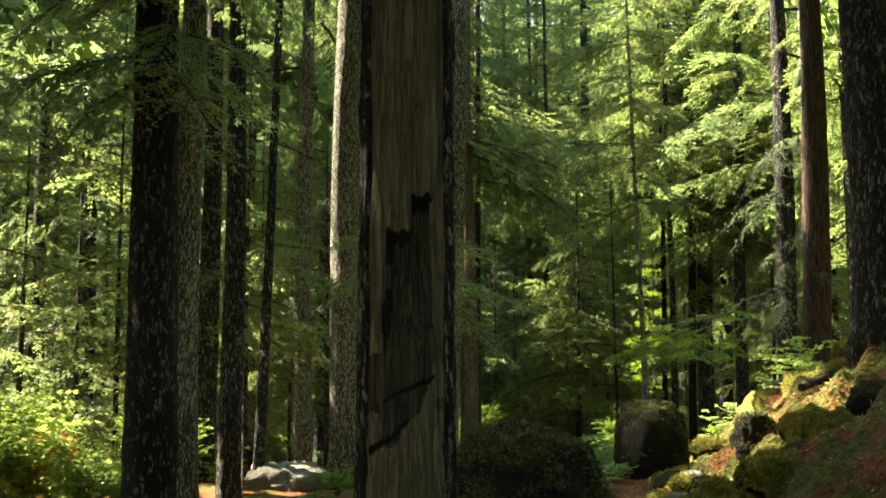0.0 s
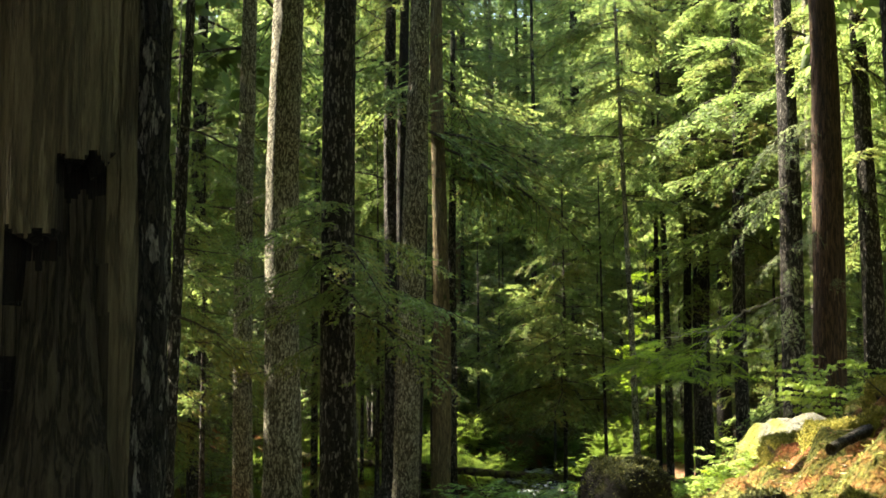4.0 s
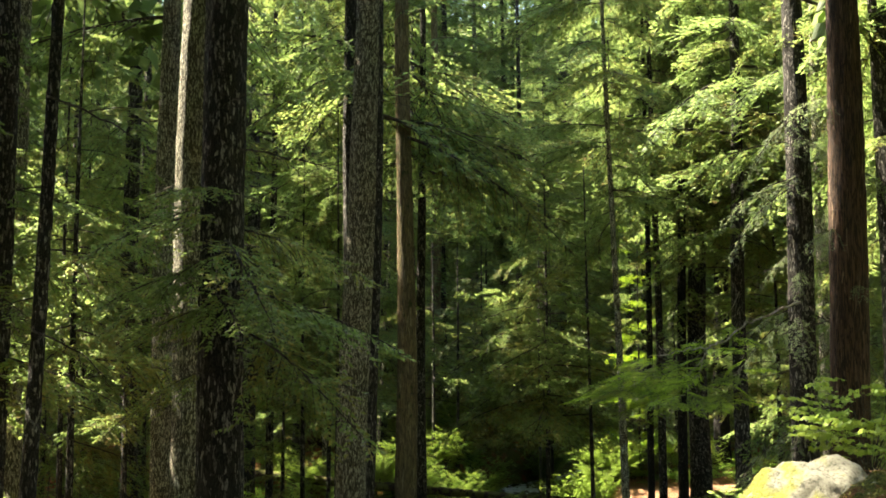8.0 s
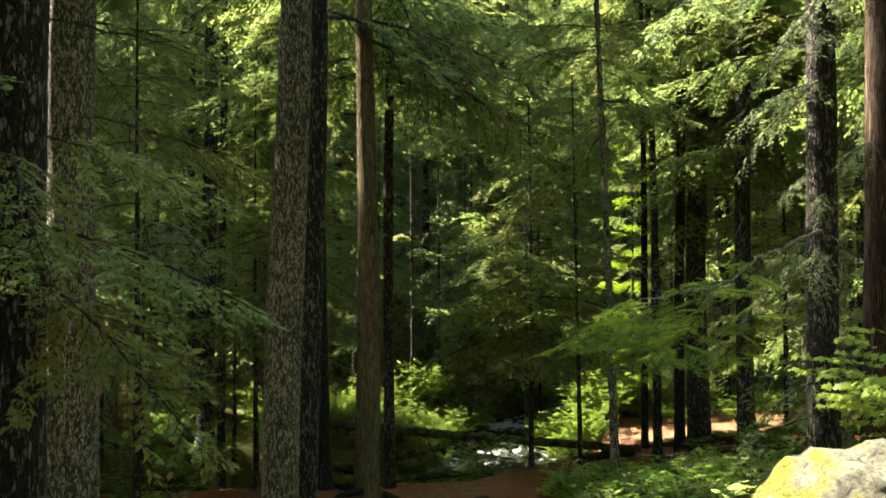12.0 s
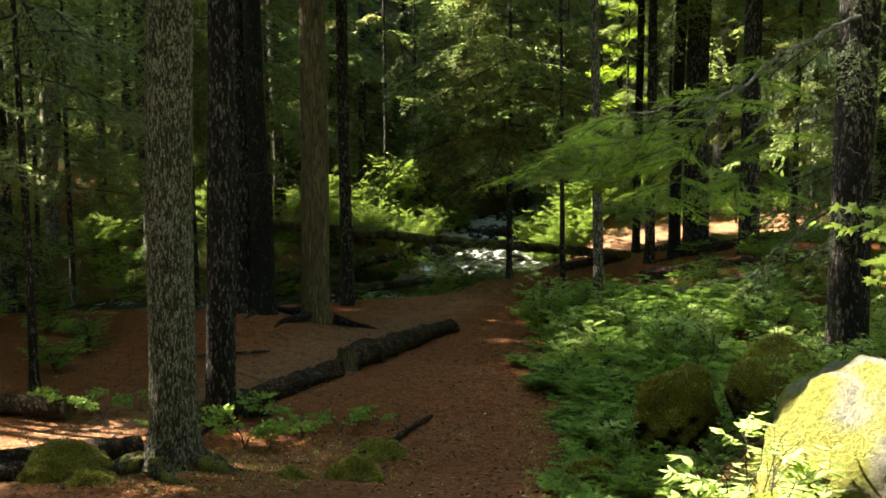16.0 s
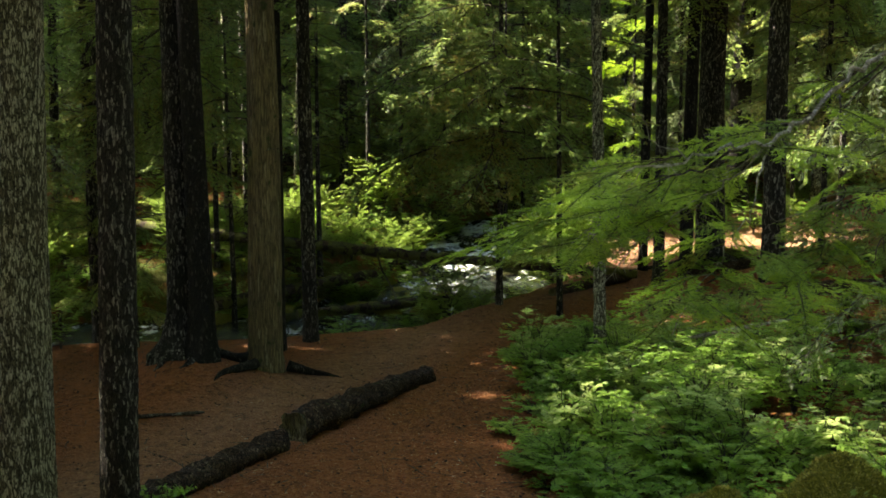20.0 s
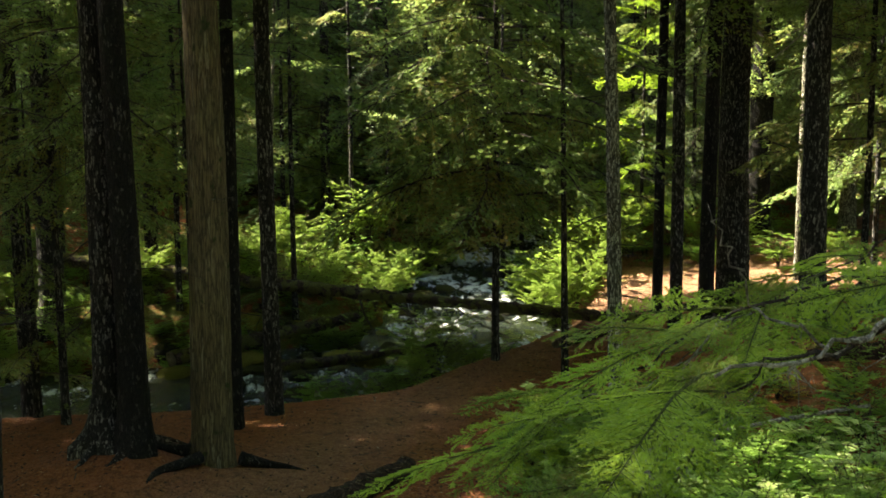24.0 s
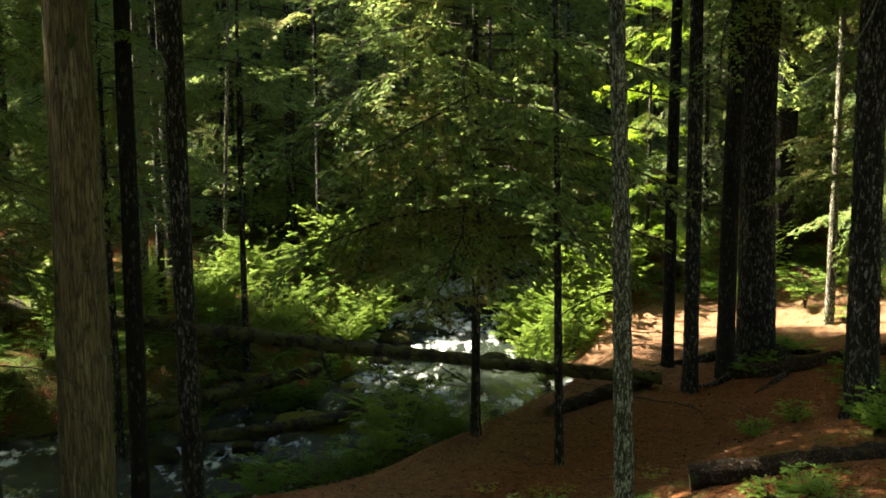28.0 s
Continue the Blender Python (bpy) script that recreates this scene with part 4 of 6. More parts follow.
POLES_FAR = [(6.4, 55, 0.4, 0), (12.6, 46, 0.4, 0), (14.2, 41, 0.4, 0), (11.9, 37.5, 0.35, 0), (13.0, 50, 0.45, 0), (9.2, 52, 0.35, 0), (-8.4, 25.4, 0.3, 0), (-10, 31, 0.4, 0),
    (-5.9, 22.5, 0.25, 0), (11.2, 29, 0.4, 0), (9.9, 33, 0.3, 0), (12.5, 33.5, 0.4, 0), (-2.6, 35.0, 0.2, 0), (-9, 24, 0.35, 0)]
for k, (x, y, d, ln) in enumerate(POLES_NEAR + POLES_FAR):
    if trunk_in_way(x, y, 20):
        continue
    tree("fir_tree", x, y, d, 16 if d < 0.2 else 22, BARK_PALE if k % 3 == 0 else BARK_FIR, "slim pale pole of a young tree" if d < 0.12 else FIR_LABEL, seed=40 + k, lean=(ln, 0), flare=0.3, crown=(7.5, 3.6, 26), dead=ring(R, 1.5, 7, 5, 0.4, 1.0), group="forest trunks")

# young hemlocks under the big trees
hemlock(4.12, 37.4, 11.5, 2.7, 2.8, 92, 201, 0.13, None, "slender hemlock with a bare black stem and layered branches above")
HEMLOCKS_TRAIL = [(10.2, 38.0, 12, 2.5, 2.2, 44), (9.4, 30.0, 9, 1.5, 2.0, 40), (9.4, 47.6, 10, 1.0, 2.3, 44), (-3.6, 22.6, 9, 3.2, 1.9, 40), (-5.4, 24.5, 8, 1.2, 2.0, 44), (-7.4, 21.5, 8, 1.5, 2.0, 40), (-6.2, 29.5, 10, 1.5, 2.2, 44), (-2.6, 27.6, 10, 4.0, 2.0, 36),
    (-8.6, 26.5, 9, 1.0, 2.2, 40)]
HEMLOCKS_BANK = [(-10.5, 33, 11, 1.5, 2.4, 40), (-4.4, 35.5, 10, 3.0, 2.0, 40), (-1.8, 41.5, 11, 4.0, 2.0, 40), (2.0, 47.5, 10, 3.5, 2.0, 44), (5.4, 50.0, 11, 2.0, 2.2, 44), (12.0, 42.5, 11, 1.6, 2.2, 40), (11.6, 27.5, 9, 1.5, 2.0, 36), (0.4, 41.8, 9, 4.5, 1.6, 32),
    (-6.5, 40, 11, 2.0, 2.2, 40)]
HEMLOCKS_CREEK = [(12.8, 36, 10, 1.0, 2.2, 36), (-6.4, 16.5, 7, 2.6, 1.8, 30), (-4.3, 20.6, 8, 3.0, 1.9, 34), (-5.2, 27.4, 10, 2.4, 2.2, 56), (-5.2, 33.6, 7, 1.0, 1.8, 30), (-2.2, 34.2, 4.5, 0.6, 1.2, 24), (2.9, 50.5, 9, 1.0, 2.2, 40), (-0.6, 48.2, 9, 1.5, 2.2, 40),
    (10.8, 47.5, 9, 1.0, 2.2, 40)]
for k, (x, y, h, low, reach, n) in enumerate(HEMLOCKS_TRAIL + HEMLOCKS_BANK + HEMLOCKS_CREEK):
    hemlock(x, y, h, low, reach, n, 220 + k, 0.13, CEDAR_SPRAYS if k % 5 == 2 else None)


# the curtain of drooping branches behind the trunks
CURTAIN_PATH = [(-0.9, 33.2, 10, 3.2, 1.9, 44), (-3.9, 26.6, 9, 2.6, 1.9, 40), (-1.7, 33.8, 9, 3.0, 1.8, 40), (-5.6, 21.2, 9, 2.2, 2.0, 44), (-7.2, 24.2, 10, 1.4, 2.3, 46), (-6.6, 33.5, 11, 1.2, 2.3, 46), (-3.0, 43.2, 11, 2.4, 2.3, 46), (1.2, 46.6, 11, 3.0, 2.3, 46)]
CURTAIN_FAR = [(-1.0, 38.8, 9, 4.2, 1.9, 36), (4.8, 47.6, 12, 2.6, 2.4, 50), (6.6, 49.4, 12, 1.6, 2.5, 50), (3.2, 53.5, 12, 1.0, 2.6, 50), (8.4, 51.0, 12, 1.2, 2.5, 46), (0.2, 52.5, 12, 1.4, 2.5, 46), (-2.8, 50.5, 12, 1.4, 2.5, 46), (11.6, 44.8, 11, 2.0, 2.3, 40)]
for k, (x, y, h, low, reach, n) in enumerate(CURTAIN_PATH + CURTAIN_FAR):
    hemlock(x, y, h, low, reach, n, 270 + k, 0.12, CEDAR_SPRAYS if k % 6 == 4 else None)


# ---- the forest behind and all round ----
def far_crown(seed, height, low, reach, boughs, leaf, n=8, m=None):
    """One crown of many flat drooping branches; where m places it, the branches over the sunlit spots are missing."""
    r = np.random.RandomState(seed)
    g = Geo()
    for k in range(boughs):
        u = (k + r.rand()) / boughs
        h, az = low + (height - low) * u, k * 2.4 + r.uniform(-0.5, 0.5)
        size = reach * (1 - 0.85 * u) * r.uniform(0.6, 1.15) + 0.25
        s = r.uniform(0.12, 1, n * 7)
        side = r.uniform(-1, 1, n * 7)
        rest = r.uniform(-1, 1, (5, n * 7))
        c, sn = math.cos(az), math.sin(az)
        if m is not None and in_gap(m @ Vector((c * size * 0.6, sn * size * 0.6, h - 0.1 * size)), size * 1.05):
            continue
        wid = 0.42 * size * np.sin(np.clip(s, 0, 1) * 2.6)
        lx, ly = s * size, side * wid
        lz = -0.28 * size * s ** 2 - 0.3 * np.abs(side) * wid - 0.16 * size * np.abs(rest[0]) * s
        base = np.stack([lx * c - ly * sn, lx * sn + ly * c, lz + h], -1)
        turn = az + side * 0.9 + 0.3 * rest[1]
        way = np.stack([np.cos(turn), np.sin(turn), -0.275 + 0.325 * rest[2]], -1)
        sd = np.cross(way, np.stack([0.5 * rest[3], 0.5 * rest[4], 1 + 0 * s], -1))
        v, f = leaves(base, way, sd, leaf * (0.95 + 0.35 * rest[3]), leaf * 0.34)
        g.add(v, f, 0)
        add_tube(g, np.array([[0, 0, h], [size * 0.6 * c, size * 0.6 * sn, h - 0.1 * size], [size * c, size * sn, h - 0.28 * size]]), [0.02, 0.012, 0.004], 3, 1)
    return g.mesh("crown", [CANOPY, TWIG], False) if g.n else None


def far_tree(seed, height, low, reach, boughs, leaf, n=8):
    """A forest conifer seen from afar: a trunk and one crown."""
    t = thing("forest_tree", Matrix(), "tall forest conifer with drooping branches down its trunk", "tree", "forest conifers")
    part("trunk", trunk_mesh("trunk", height, 0.15, BARK_FIR, seed, 0, 9, 12, (0, 0), 0.3, 0.1), t)
    part("crown", far_crown(seed, height, low, reach, boughs, leaf, n), t)
    return t


FAR_SHAPES = [(300, 36, 2.0, 3.4, 150, 0.25, 14), (301, 38, 4, 3.8, 140, 0.27, 14), (302, 24, 0.8, 3.0, 130, 0.22, 14), (303, 34, 6, 4.6, 90, 0.72, 6), (304, 11, 0.4, 2.5, 80, 0.18, 14), (305, 30, 5.5, 4.6, 86, 0.72, 6), (306, 32, 5.8, 4.4, 120, 0.27, 14)]
FAR = [far_tree(*shape) for shape in FAR_SHAPES]


def wedge(x, y):
    """True in the strip that the walk looks along."""
    return y > 1 and -0.37 * y - 0.9 < x < 0.37 * y + 2.4


used = [False] * len(FAR)
spots = []
fr = random.Random(12)
for step, y0, y1 in ((3.9, 47, 62), (4.8, 62, 86)):
    gy = y0
    while gy < y1:
        half = 0.40 * gy + 3
        gx = -half
        while gx < half + 6:
            x, y = gx + fr.uniform(-1.4, 1.4), gy + fr.uniform(-1.4, 1.4)
            d, _ = creek_at(np.array([x]), np.array([y]))
            clear = d[0] > 2.6 and not (abs(x - 8.5) < 4 and y < 49)
            if clear:
                spots.append((x, y, fr.choice((0, 0, 2, 2, 1, 4, 0, 1)), fr.uniform(0.8, 1.2)))
            gx += step
        gy += step
# trees outside the view, added to close the canopy and dim the light
for gx in range(-36, 42, 5):
    for gy in range(-24, 52, 5):
        x, y = gx + fr.uniform(-1.8, 1.8), gy + fr.uniform(-1.8, 1.8)
        if not wedge(x, y) and not (abs(x - 0.3) < 2.2 and -4 < y < 3) and math.hypot(x - 3.5, y - 9.6) > 4:
            spots.append((x, y, 6 if y > 3 and -0.37 * y - 7 < x < 0.37 * y + 8 else fr.choice((3, 5)), fr.uniform(0.85, 1.15)))
for x, y, kind, size in spots:
    if trunk_in_way(x, y, 34):
        continue
    m = Matrix.Translation((x, y, gz(x, y) - 0.05)) @ Matrix.Rotation(fr.uniform(0, 6.28), 4, "Z") @ Matrix.Scale(size, 4)
    if y < 80 and any(in_gap((x, y, gz(x, y) + h * size), 10) for h in range(3, 38, 2)):
        crown = far_crown(*FAR_SHAPES[kind], m=m)
        t = thing("forest_tree", m, "tall forest conifer with gaps between its drooping branches", "tree", "forest conifers")
        part("trunk", next(c.data for c in FAR[kind].children if c.name.startswith("trunk")), t)
        if crown:
            part("crown", crown, t)
    elif used[kind]:
        copy_thing(FAR[kind], m)
    else:
        FAR[kind].matrix_basis = m
        used[kind] = True

# the woods beyond, all in one
def far_woods():
    r = np.random.RandomState(77)
    g = Geo()
    for k in range(230):
        y = r.uniform(84, 150)
        x = r.uniform(-0.44, 0.44) * y + 3
        z, h = gz(x, y) - 0.2, r.uniform(28, 46)
        v, f = tube(np.array([[x, y, z], [x, y, z + h * 0.6], [x, y, z + h]]), [0.3, 0.2, 0.04], 6, False)
        g.add(v, f, 1)
        n = 900
        u, az = r.rand(n), r.uniform(0, 6.28, n)
        rad = (1 - u * 0.9) * 4.0 * r.uniform(0.2, 1, n)
        base = np.stack([x + np.cos(az) * rad, y + np.sin(az) * rad, z + 1 + u * (h - 1) - 0.3 * rad], -1)
        way = np.stack([np.cos(az), np.sin(az), r.uniform(-0.7, 0, n)], -1)
        side = np.cross(way, np.array([0, 0, 1.0]) + r.uniform(-0.5, 0.5, way.shape))
        v, f = leaves(base, way, side, r.uniform(0.5, 1.0, n), 0.3)
        g.add(v, f, 0)
    tagged(new("far_woods", g.mesh("far_woods", [CANOPY, BARK_FIR], False)), "distant dense conifer woods on the slope", "woods", kind="stuff")


far_woods()

def litter_material(name, stops):
    m, n, l, b = material(name, 0.85)
    g = n.new("ShaderNodeNewGeometry")
    r = ramp(n, stops)
    l.new(g.outputs["Random Per Island"], r.inputs[0])
    l.new(r.outputs[0], b.inputs["Base Color"])
    return m


LITTER = litter_material("needle_litter", [(0, (0.06, 0.022, 0.009)), (0.5, (0.22, 0.085, 0.028)), (0.85, (0.38, 0.165, 0.055)), (0.97, (0.42, 0.27, 0.13)), (1.0, (0.62, 0.55, 0.42))])
MOSS_TUFT = litter_material("moss_tuft", [(0, (0.09, 0.09, 0.016)), (0.6, (0.27, 0.26, 0.042)), (1.0, (0.42, 0.37, 0.075))])
MOSS_DARK = litter_material("dark_moss", [(0, (0.026, 0.034, 0.009)), (0.6, (0.08, 0.092, 0.022)), (1.0, (0.17, 0.17, 0.045))])


# ---- boulders ----
def rock(name, x, y, top, radii, mat, label, seed, square=2.0, sink=0.5, turn=0.0, rough=0.12, sub=5, furry=0):
    """A weathered boulder: a lumpy block with a rounded outline, sunk into the ground."""
    bm = bmesh.new()
    bmesh.ops.create_icosphere(bm, subdivisions=sub, radius=1)
    for v in bm.verts:
        c = v.co.normalized()
        k = (abs(c.x) ** square + abs(c.y) ** square + abs(c.z) ** square) ** (-1 / square)
        q = c * k
        d = rough * noise.noise(c * 1.6 + Vector((seed, 0, 0))) + rough * 0.55 * noise.noise(c * 3.7 + Vector((0, seed, 0))) + rough * 0.22 * noise.noise(c * 11 + Vector((0, 0, seed))) + rough * 0.1 * noise.noise(c * 26)
        q = q * (1 + d)
        v.co = Vector((q.x * radii[0], q.y * radii[1], q.z * radii[2]))
    me = bpy.data.meshes.new(name)
    bm.to_mesh(me)
    bm.free()
    for p in me.polygons:
        p.use_smooth = True
    me.materials.append(mat)
    ob = new(name, me)
    ob.matrix_basis = pose(x, y, top - radii[2] * 0.97, 0, 0, turn)
    if furry:
        # moss standing off the stone
        r = np.random.RandomState(seed)
        co, no = np.zeros(len(me.polygons) * 3), np.zeros(len(me.polygons) * 3)
        me.polygons.foreach_get("center", co)
        me.polygons.foreach_get("normal", no)
        co, no = co.reshape(-1, 3), no.reshape(-1, 3)
        pick = r.randint(0, len(co), furry * 3)
        thick = np.array([noise.noise(Vector(p) * 5 + Vector((seed, 0, 0))) for p in co[pick]])
        pick = pick[no[pick, 2] + 0.8 * thick + r.uniform(-0.3, 0.3, len(pick)) > 0.35][:furry]
        way = no[pick] + r.uniform(-0.8, 0.8, (len(pick), 3))
        side = np.cross(way, r.uniform(-1, 1, (len(pick), 3)))
        v, f = leaves(co[pick] + r.uniform(-0.012, 0.012, (len(pick), 3)) - no[pick] * 0.004, way, side, r.uniform(0.014, 0.034, len(pick)), r.uniform(0.006, 0.012, len(pick)), 0.1)
        part("moss_cover", Geo().add(v, f).mesh("moss_cover", [MOSS_DARK if mat == ROCK_DARK else MOSS_TUFT], False), ob, None, "short rough moss")
    return tagged(ob, label, "rock")


rock("boulder", 0.50, 7.7, 1.52, (0.55, 0.58, 0.68), ROCK_DARK, "large round dark boulder cushioned with moss", 2, 2.0, rough=0.13, furry=16000)
rock("boulder", 2.01, 12.0, 1.55, (0.31, 0.32, 0.46), ROCK_DARK, "blocky dark boulder with a flat mossy top", 5, 3.0, rough=0.14, turn=25, furry=3500)
rock("boulder", -2.25, 18.0, 0.54, (0.62, 0.55, 0.36), ROCK_PALE, "pale angular granite boulder", 8, 3.2, rough=0.28)
rock("boulder", 4.95, 17.95, 1.63, (0.72, 0.62, 0.78), ROCK_BOULDER, "granite boulder with yellow-green moss on its flank", 11, 2.9, turn=-6, rough=0.14)
# near-black stone stands in for the shade of a hollow under the moss
rock("mossy_rock", 2.52, 10.0, 1.50, (0.17, 0.16, 0.24), ROCK_DARK, "small moss-covered rock, dark in place of a shaded hollow", 14, 2.6, rough=0.3, furry=4000)
rock("mossy_rock", 2.72, 8.9, 1.58, (0.28, 0.24, 0.36), ROCK_MOSS, "small moss-covered rock on the bank", 17, 2.6, rough=0.3, furry=4000)
rock("mossy_rock", 2.15, 8.2, 1.30, (0.20, 0.24, 0.26), ROCK_MOSS, "small moss-covered rock on the bank", 18, 2.6, rough=0.3, furry=3000)
rock("stone", 1.95, 9.7, 1.08, (0.08, 0.07, 0.07), ROCK_PALE, "small pale broken stone", 19, 3, sub=4)
rock("stone", 1.72, 9.0, 0.98, (0.10, 0.07, 0.06), ROCK_PALE, "small pale broken stone", 20, 3, sub=4)
rock("mossy_rock", -0.95, 23.4, -0.40, (0.46, 0.42, 0.42), ROCK_MOSS, "moss-covered rock beside the roots of a fir", 23, furry=7000)
rock("mossy_rock", 2.0, 24.6, -0.74, (0.30, 0.28, 0.3), ROCK_MOSS, "low moss-covered rock at the trail's edge", 26, rough=0.22, furry=4000)
rock("mossy_rock", 1.2, 23.3, -0.62, (0.22, 0.2, 0.25), ROCK_MOSS, "low moss-covered rock at the trail's edge", 28, rough=0.22, furry=3000)
rock("mossy_rock", 1.8, 23.5, -0.58, (0.30, 0.26, 0.27), ROCK_MOSS, "low moss-covered rock at the trail's edge", 29, rough=0.22, furry=4000)
rock("mossy_rock", -0.55, 22.9, -0.52, (0.30, 0.28, 0.3), ROCK_MOSS, "low moss-covered rock beside the roots of a fir", 30, rough=0.22, furry=4000)
rock("mossy_rock", 5.75, 23.15, 0.62, (0.44, 0.4, 0.55), ROCK_MOSS, "large moss-covered rock among shrubs", 31, furry=9000)
rock("mossy_rock", 4.88, 23.4, 0.30, (0.36, 0.32, 0.5), ROCK_MOSS, "moss-covered rock among shrubs", 33, rough=0.25, furry=8000)
rock("mossy_rock", 4.0, 22.7, -0.38, (0.3, 0.2, 0.2), ROCK_MOSS, "low moss-covered rock at the trail's edge", 37, rough=0.3, furry=3000)
bank = random.Random(21)
for k in range(30):
    y = bank.uniform(8.0, 13.5)
    x = float(trail_edge(y)) + bank.uniform(0.1, 2.4)
    w = bank.uniform(0.10, 0.26)
    # every fourth is a dark stone imitating a shaded hollow in the bank
    dark = k % 4 == 0
    rock("mossy_rock", x, y, gz(x, y) + bank.uniform(0.05, 0.16), (w * bank.uniform(0.9, 1.4), w, w * 1.0), ROCK_DARK if dark else ROCK_MOSS, "small dark stone in place of a shaded hollow in the moss" if dark else "low cushion of yellow-green moss on the bank", 70 + k, 2.4, rough=0.3, sub=4, turn=bank.uniform(0, 90), furry=0 if dark else 1600)["group"] = "bank mounds"
for k in range(26):
    s = R.uniform(25, 52)
    run = np.concatenate([[0], np.cumsum(np.hypot(*np.diff(CREEK, axis=0).T))])
    cx, cy = np.interp(s + 12, run, CREEK[:, 0]) + R.uniform(-1.6, 1.6), np.interp(s + 12, run, CREEK[:, 1]) + R.uniform(-1.6, 1.6)
    w = R.uniform(0.15, 0.4)
    lvl = float(water_level(creek_at(np.array([cx]), np.array([cy]))[1])[0])
    rock("creek_stone", cx, cy, lvl + R.uniform(0.02, 0.22), (w, w * R.uniform(0.7, 1.1), w * 0.7), ROCK_DARK, "wet dark stone in the creek", 40 + k, 2.5, sub=4)["group"] = "creek stones"


# ---- logs ----
def log(name, a, b, r0, r1, label, mat=BARK_LOG, seed=0, stubs=3, sag=0.0, lift=None):
    """A fallen trunk with uneven bark, broken ends and stubs of limbs."""
    a, b = Vector(a), Vector(b)
    ln = (b - a).length
    n = max(24, int(ln / 0.09))
    s = np.linspace(0, 1, n)
    p = np.outer(1 - s, a) + np.outer(s, b) + np.stack([0 * s, 0 * s, -sag * 4 * s * (1 - s)], -1)
    p[:, :2] += 0.03 * np.stack([np.sin(s * 7 + seed), np.cos(s * 6 + seed)], -1)
    v, f = tube(p, np.linspace(r0, r1, n), 20, False)
    q = v.reshape(n, 20, 3)
    for i in range(n):
        for j in range(20):
            d = noise.noise(Vector(q[i, j]) * 3.5 + Vector((seed, 0, 0))) * 0.3 + noise.noise(Vector(q[i, j]) * 10) * 0.36
            if i in (0, n - 1):
                d -= 0.15 * abs(noise.noise((j * 1.3, seed, i)))
            q[i, j] = p[i] + (q[i, j] - p[i]) * (1 + d)
    g = Geo().add(q.reshape(-1, 3), f)
    for e, inset in ((0, 1), (n - 1, -1)):
        rim = q[e]
        cup = p[e] + (rim - p[e]) * 0.55 + (p[e + inset] - p[e]) * 0.5
        jj = np.arange(20)
        kk = (jj + 1) % 20
        g.add(np.concatenate([rim, cup]), np.stack([jj, kk, 20 + kk, 20 + jj], -1), 1)
        g.add(np.concatenate([cup, [cup.mean(0)]]), np.stack([jj, kk, np.full(20, 20)], -1), 1)
    t = thing(name, Matrix.Translation(a), label, "log")
    part("log_body", g.mesh("log_body", [mat, SNAG_WOOD]), t, Matrix.Translation(-a))
    r = random.Random(seed)
    for k in range(stubs):
        s0 = r.uniform(0.15, 0.9)
        at = a.lerp(b, s0) - a
        at.z -= sag * 4 * s0 * (1 - s0)
        part("limb_stub", BARE_LIMBS[k % 4], t, aim(r.uniform(0, 6.28), r.uniform(-0.1, 0.9), 0, r.uniform(0.2, 0.5), at))
    return t


def on(x, y, up):
    return (x, y, gz(x, y) + up)


log("fallen_log", on(-0.15, 25.7, 0.08), on(1.22, 28.45, 0.07), 0.16, 0.14, "rotting log edging the trail", seed=1)
log("fallen_log", on(1.33, 28.72, 0.15), on(2.85, 31.7, 0.08), 0.19, 0.12, "dark bark-covered log edging the trail", seed=2)
log("fallen_log", on(-2.6, 23.2, 0.10), on(-0.45, 24.4, 0.12), 0.11, 0.13, "dark broken log lying by the dirt path", seed=3)
log("fallen_log", on(-3.4, 26.6, 0.12), on(-1.7, 26.2, 0.14), 0.13, 0.12, "short dark log on the dirt path", seed=4)
log("fallen_branch", on(1.75, 24.2, 0.05), on(2.55, 26.2, 0.04), 0.042, 0.028, "broken dark branch lying on the trail", seed=5, stubs=4)
log("fallen_log", (-5.0, 42.8, -0.2), (7.0, 39.5, -0.93), 0.14, 0.09, "long mossy log fallen across the creek", MOSSY_LOG, 6, 12, 0.05)
log("fallen_log", (0.2, 38.9, -1.6), (3.4, 40.7, -1.62), 0.10, 0.08, "mossy log lying in the creek", MOSSY_LOG, 7, 3)
log("fallen_log", (-1.4, 38.6, -1.35), (1.6, 41.6, -1.25), 0.14, 0.1, "mossy log on the creek's far bank", MOSSY_LOG, 8, 3)
log("fallen_log", on(6.3, 34.2, 0.14), on(10.4, 33.9, 0.16), 0.15, 0.17, "dark log on the ground among shrubs", seed=9)
log("fallen_log", on(5.2, 38.2, 0.06), on(6.9, 39.9, 0.12), 0.09, 0.11, "dark log beside the trail", seed=10)
log("fallen_log", (3.05, 10.4, 1.72), (4.7, 12.6, 2.12), 0.035, 0.06, "bare grey log on the mossy bank", TWIG, 11, 3)
log("fallen_log", on(-7.5, 27.5, 0.12), on(-4.1, 28.0, 0.6), 0.13, 0.16, "leaning dark log among undergrowth", seed=12)
log("fallen_log", on(-6, 50, 0.2), on(0.8, 51, 0.2), 0.15, 0.13, "mossy log across the creek", seed=13)
log("fallen_log", on(8.2, 40.0, 0.05), on(10.6, 39.4, 0.06), 0.12, 0.1, "dark log beside the sunlit trail", seed=14)
log("fallen_log", on(-1.9, 23.0, 0.08), on(-0.7, 24.0, 0.1), 0.08, 0.10, "short broken log beside mossy rocks", seed=17, stubs=4)
log("fallen_branch", on(5.6, 30.6, 0.4), on(7.6, 30.2, 0.5), 0.03, 0.02, "grey dead branch on the shrubs", WHITE_TWIG, 15, 3)
